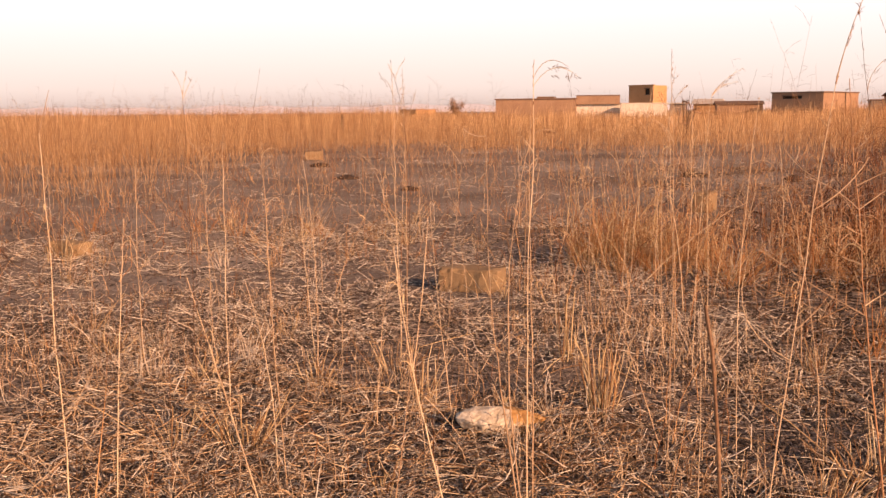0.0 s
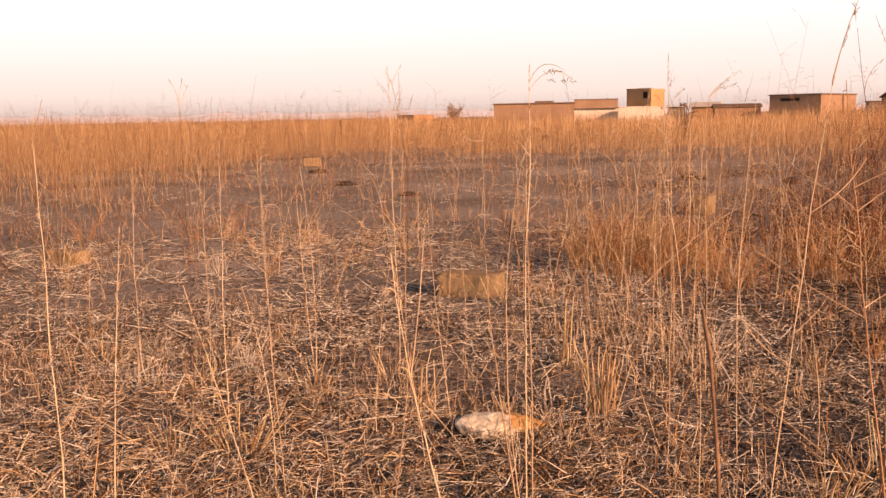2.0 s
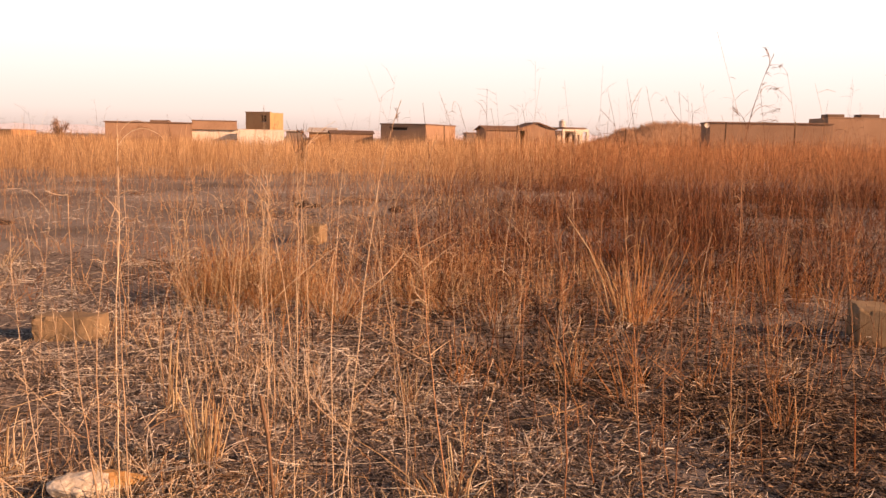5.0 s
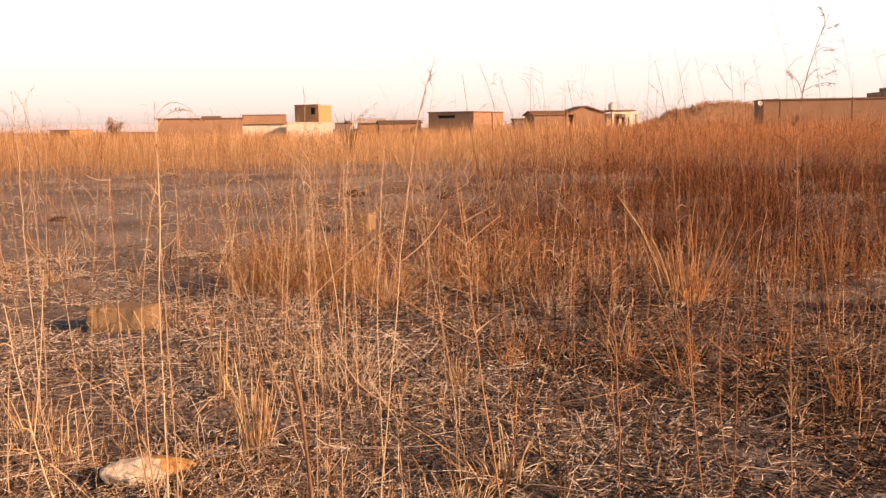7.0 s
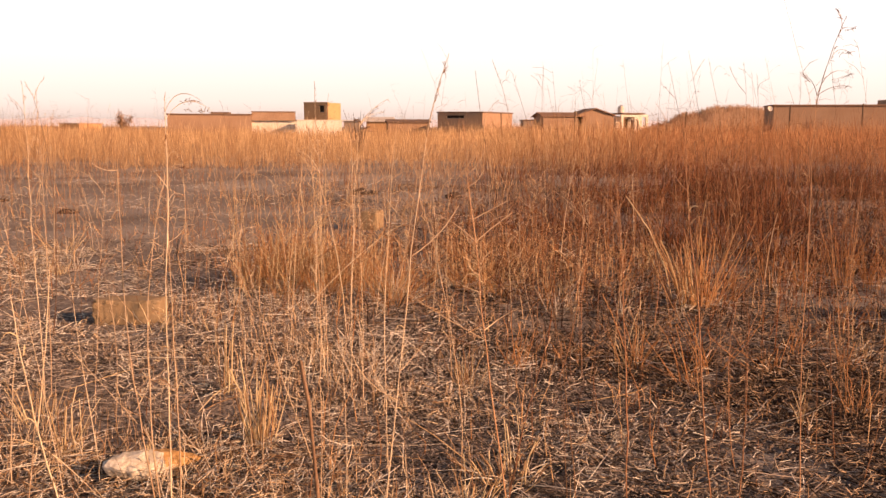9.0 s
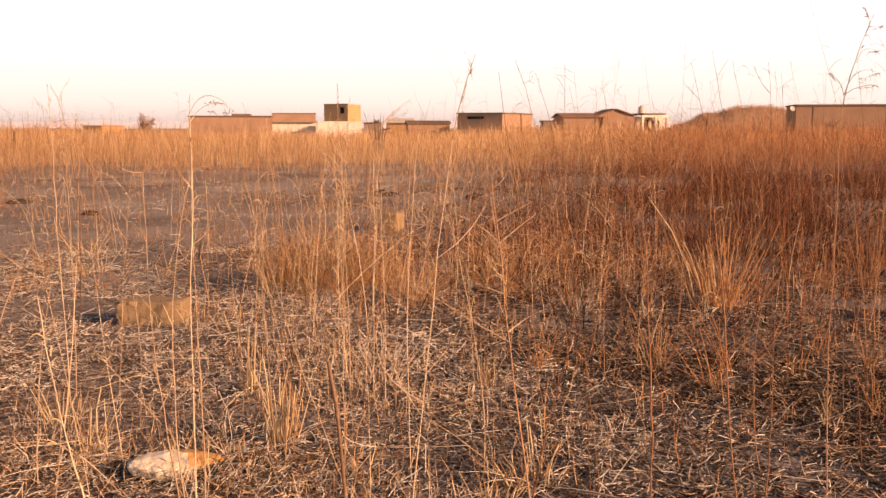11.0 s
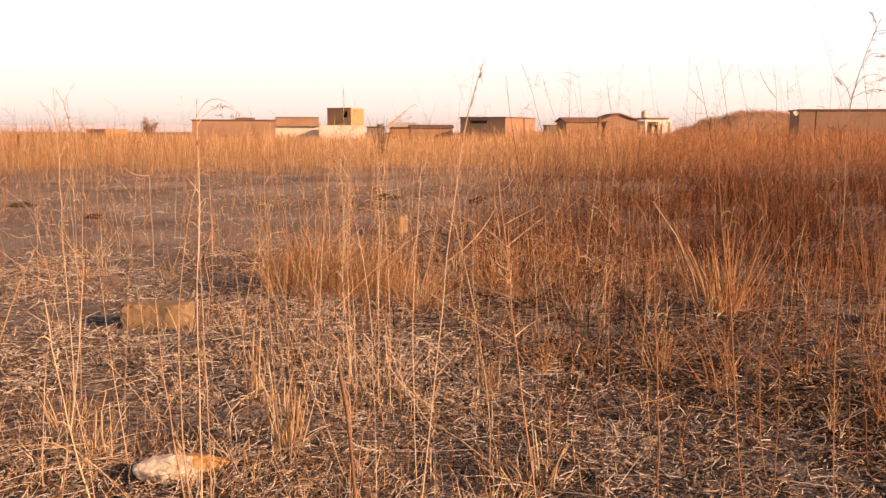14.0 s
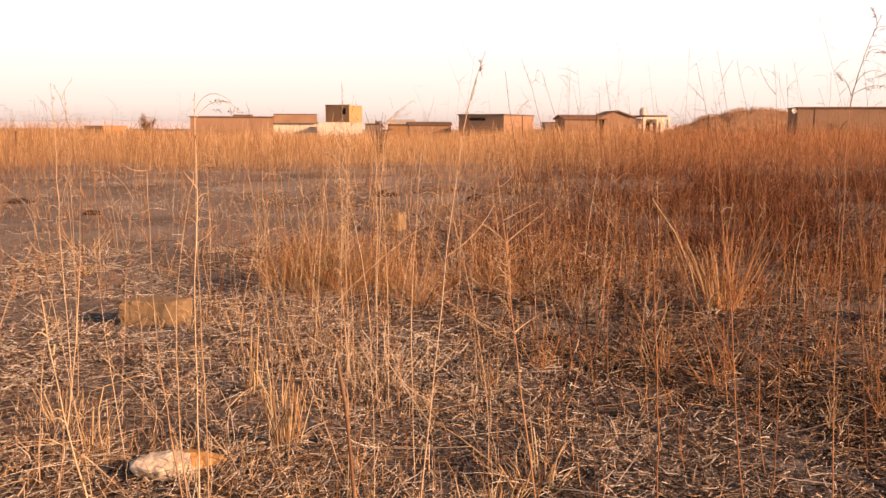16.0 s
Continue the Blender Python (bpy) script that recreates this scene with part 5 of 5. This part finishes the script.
twig(w, (0.04, 5.22, 0.98), (0.09, 5.24, 1.06), (0.13, 5.26, 1.07), 2.1)
w = weed("P", (0.26, 4.92, 0.00), (0.27, 5.00, 0.56), (0.29, 5.07, 1.01), 3.4)
twig(w, (0.28, 5.03, 0.71), (0.22, 5.03, 0.80), (0.16, 5.02, 0.82), 2.0)
twig(w, (0.28, 5.05, 0.86), (0.34, 5.07, 0.92), (0.38, 5.08, 0.91), 2.0)
w = weed("P", (0.11, 5.09, 0.00), (0.16, 5.17, 0.75), (0.23, 5.24, 1.32), 3.2)
twig(w, (0.17, 5.19, 0.91), (0.25, 5.19, 1.00), (0.33, 5.19, 1.04), 1.9)
twig(w, (0.19, 5.21, 1.07), (0.13, 5.23, 1.14), (0.08, 5.23, 1.16), 1.9)
twig(w, (0.21, 5.22, 1.19), (0.26, 5.23, 1.27), (0.31, 5.23, 1.30), 1.9)
w = weed("P", (0.32, 4.86, 0.00), (0.29, 4.96, 0.77), (0.34, 5.03, 1.41), 3.1)
twig(w, (0.30, 4.98, 0.95), (0.38, 4.98, 1.04), (0.44, 4.98, 1.06), 1.8)
twig(w, (0.32, 5.00, 1.16), (0.27, 5.02, 1.24), (0.25, 5.03, 1.28), 1.8)
w = weed("P", (0.91, 4.20, 0.00), (0.89, 4.28, 0.77), (0.92, 4.32, 1.12), 3.0)
twig(w, (0.90, 4.29, 0.85), (0.95, 4.29, 0.91), (1.00, 4.29, 0.90), 1.8)
twig(w, (0.91, 4.31, 0.99), (0.87, 4.32, 1.04), (0.83, 4.32, 1.03), 1.8)
w = weed("F", (1.58, 4.32, 0.00), (1.61, 4.39, 0.67), (1.65, 4.41, 0.90), 3.1)
twig(w, (1.62, 4.39, 0.70), (1.66, 4.40, 0.76), (1.71, 4.39, 0.76), 1.9)
twig(w, (1.63, 4.40, 0.78), (1.59, 4.41, 0.84), (1.57, 4.42, 0.85), 1.9)
w = weed("B", (2.72, 4.40, 0.00), (2.77, 4.51, 1.03), (2.80, 4.57, 1.53), 2.9)
twig(w, (2.78, 4.54, 1.26), (2.82, 4.54, 1.34), (2.85, 4.55, 1.38), 1.8)
w = weed("B", (2.44, 3.42, 0.00), (2.43, 3.54, 1.07), (2.40, 3.60, 1.54), 2.3)
twig(w, (2.42, 3.56, 1.26), (2.45, 3.57, 1.33), (2.48, 3.57, 1.35), 1.4)
w = weed("B", (2.21, 5.17, 0.00), (2.16, 5.29, 1.06), (2.13, 5.34, 1.43), 3.0)
w = weed("B", (2.28, 5.16, 0.00), (2.33, 5.28, 1.10), (2.38, 5.32, 1.50), 3.0)
twig(w, (2.35, 5.30, 1.27), (2.31, 5.31, 1.35), (2.29, 5.32, 1.38), 1.8)


w = weed("N", (-0.47, 3.82, 0.00), (-0.73, 3.97, 0.22), (-0.99, 4.17, 0.41), 2.6)
w = weed("N", (0.61, 3.97, 0.00), (0.47, 4.07, 0.26), (0.44, 4.17, 0.44), 2.9)


w = weed("P", (0.42, 4.05, 0.00), (0.44, 4.12, 0.85), (0.47, 4.16, 1.25), 2.8)
for tx, tz in ((0.53, 1.29), (0.56, 1.33), (0.60, 1.36), (0.58, 1.30)):
    twig(w, (0.47, 4.16, 1.24), (0.5 * tx + 0.24, 4.17, 0.5 * tz + 0.64), (tx, 4.18, tz), 1.7)


# ---- more branching weeds, scattered through the field ----
def scattered_weeds(n, a0, a1, d0, d1, h0, h1):
    x, y, a, d = polar(n, a0, a1, d0, d1, HEAD_RNG)
    for i in range(n):
        h = HEAD_RNG.uniform(h0, h1)
        k = HEAD_RNG.normal(0, 0.11, 2)
        base = np.array([x[i], y[i], 0.0])
        top = base + np.array([k[0] * h, k[1] * h, h])
        mid = (base + top) / 2 + np.array([*HEAD_RNG.normal(0, 0.03, 2) * h, 0])
        r = HEAD_RNG.uniform(1.6, 2.6) * min(1.5, 0.7 + 0.1 * d[i])
        w = weed("P", tuple(base), tuple(mid), tuple(top), r)
        for _ in range(HEAD_RNG.integers(3, 7)):
            t = HEAD_RNG.uniform(0.4, 0.95)
            q = base * (1 - t) ** 2 + (2 * mid - (base + top) / 2) * 2 * t * (1 - t) + top * t * t
            g, ln = HEAD_RNG.uniform(0, 2 * math.pi), h * HEAD_RNG.uniform(0.06, 0.22)
            out = np.array([math.cos(g), math.sin(g), 0])
            twig(w, tuple(q), tuple(q + out * ln * 0.5 + np.array([0, 0, ln * 0.45])), tuple(q + out * ln + np.array([0, 0, ln * HEAD_RNG.uniform(0.2, 0.9)])), r * 0.6)


scattered_weeds(8, -40, -12, 3.0, 6.5, 0.6, 1.15)
scattered_weeds(12, -12, 12, 3.4, 7.5, 0.6, 1.2)
scattered_weeds(14, 12, 36, 3.4, 7.5, 0.7, 1.4)


# ---- stems that have fallen over, and clods ----
def fallen_stalk(p0, mid, p2, r=2.2, dark=False):
    """A long stem lying on the litter, a finger's width above the soil at its ends."""
    z = [float(ground_z(p[0], p[1])) + k for p, k in ((p0, 0.012), (mid, 0.03), (p2, 0.014))]
    o = np.array([mid[0], mid[1], z[1] - 0.02])
    v, q = curve_strand(np.array([*p0, z[0]]) - o, np.array([*mid, z[1]]) - o, np.array([*p2, z[2]]) - o, r / 1000, r / 2000, 12, 6)
    ob = new("fallen_stick" if dark else "fallen_stalk", mesh_from("fallen_stalk", v, q, M_WOOD if dark else M_TUFT, True))
    ob.location = o
    if dark:
        tagged(ob, "dark bare stick lying in the grass", "stick")
    else:
        tagged(ob, "long pale dry stem fallen on the straw", "grass stem", "fallen grass stems")


fallen_stalk((-0.04, 2.95), (0.11, 2.82), (0.23, 2.61), 2.6)
fallen_stalk((0.25, 3.32), (0.46, 3.27), (0.66, 3.24))
fallen_stalk((1.94, 4.76), (1.98, 4.27), (2.04, 3.87))
fallen_stalk((0.83, 3.99), (0.90, 3.88), (0.98, 3.80))
fallen_stalk((0.15, 3.95), (-0.03, 4.07), (-0.24, 3.92), 2.8)
fallen_stalk((-0.13, 4.32), (-0.17, 4.18), (-0.25, 3.92), 2.8)
fallen_stalk((-0.75, 2.84), (-0.55, 2.85), (-0.37, 2.94))
fallen_stalk((-0.67, 4.64), (-0.76, 4.43), (-0.90, 4.29))
fallen_stalk((1.86, 4.15), (1.60, 3.91), (1.41, 3.90))
fallen_stalk((2.03, 3.38), (2.17, 3.21), (2.45, 3.29))
fallen_stalk((-2.24, 6.52), (-1.98, 6.31), (-1.91, 6.63))
fallen_stalk((-5.81, 7.45), (-5.25, 6.91), (-4.83, 6.47), 12, True)


def clod(x, y, w, d, h, seed):
    """A dark lump of turned soil, broken and uneven."""
    bm = bmesh.new()
    bmesh.ops.create_icosphere(bm, subdivisions=3, radius=1)
    for v in bm.verts:
        k = 1 + 0.35 * noise.noise(v.co * 1.7 + Vector((seed, 0, 0))) + 0.15 * noise.noise(v.co * 5)
        v.co = Vector((v.co.x * w * k, v.co.y * d * k, max(v.co.z, -0.25) * h * k))
    me = bpy.data.meshes.new("soil_clod")
    bm.to_mesh(me)
    bm.free()
    me.materials.append(M_CLOD)
    ob = tagged(new("soil_clod", me), "dark lump of turned soil on the bare patch", "soil clod", "soil clods")
    ob.location = (x, y, float(ground_z(x, y)))


clod(1.07, 17.0, 0.20, 0.16, 0.13, 1)
clod(1.28, 17.2, 0.11, 0.10, 0.07, 2)
clod(2.6, 15.8, 0.16, 0.14, 0.10, 3)
clod(-5.2, 16.5, 0.22, 0.14, 0.07, 4)
clod(-3.4, 14.2, 0.15, 0.12, 0.06, 5)
clod(-6.8, 19.5, 0.25, 0.16, 0.08, 6)
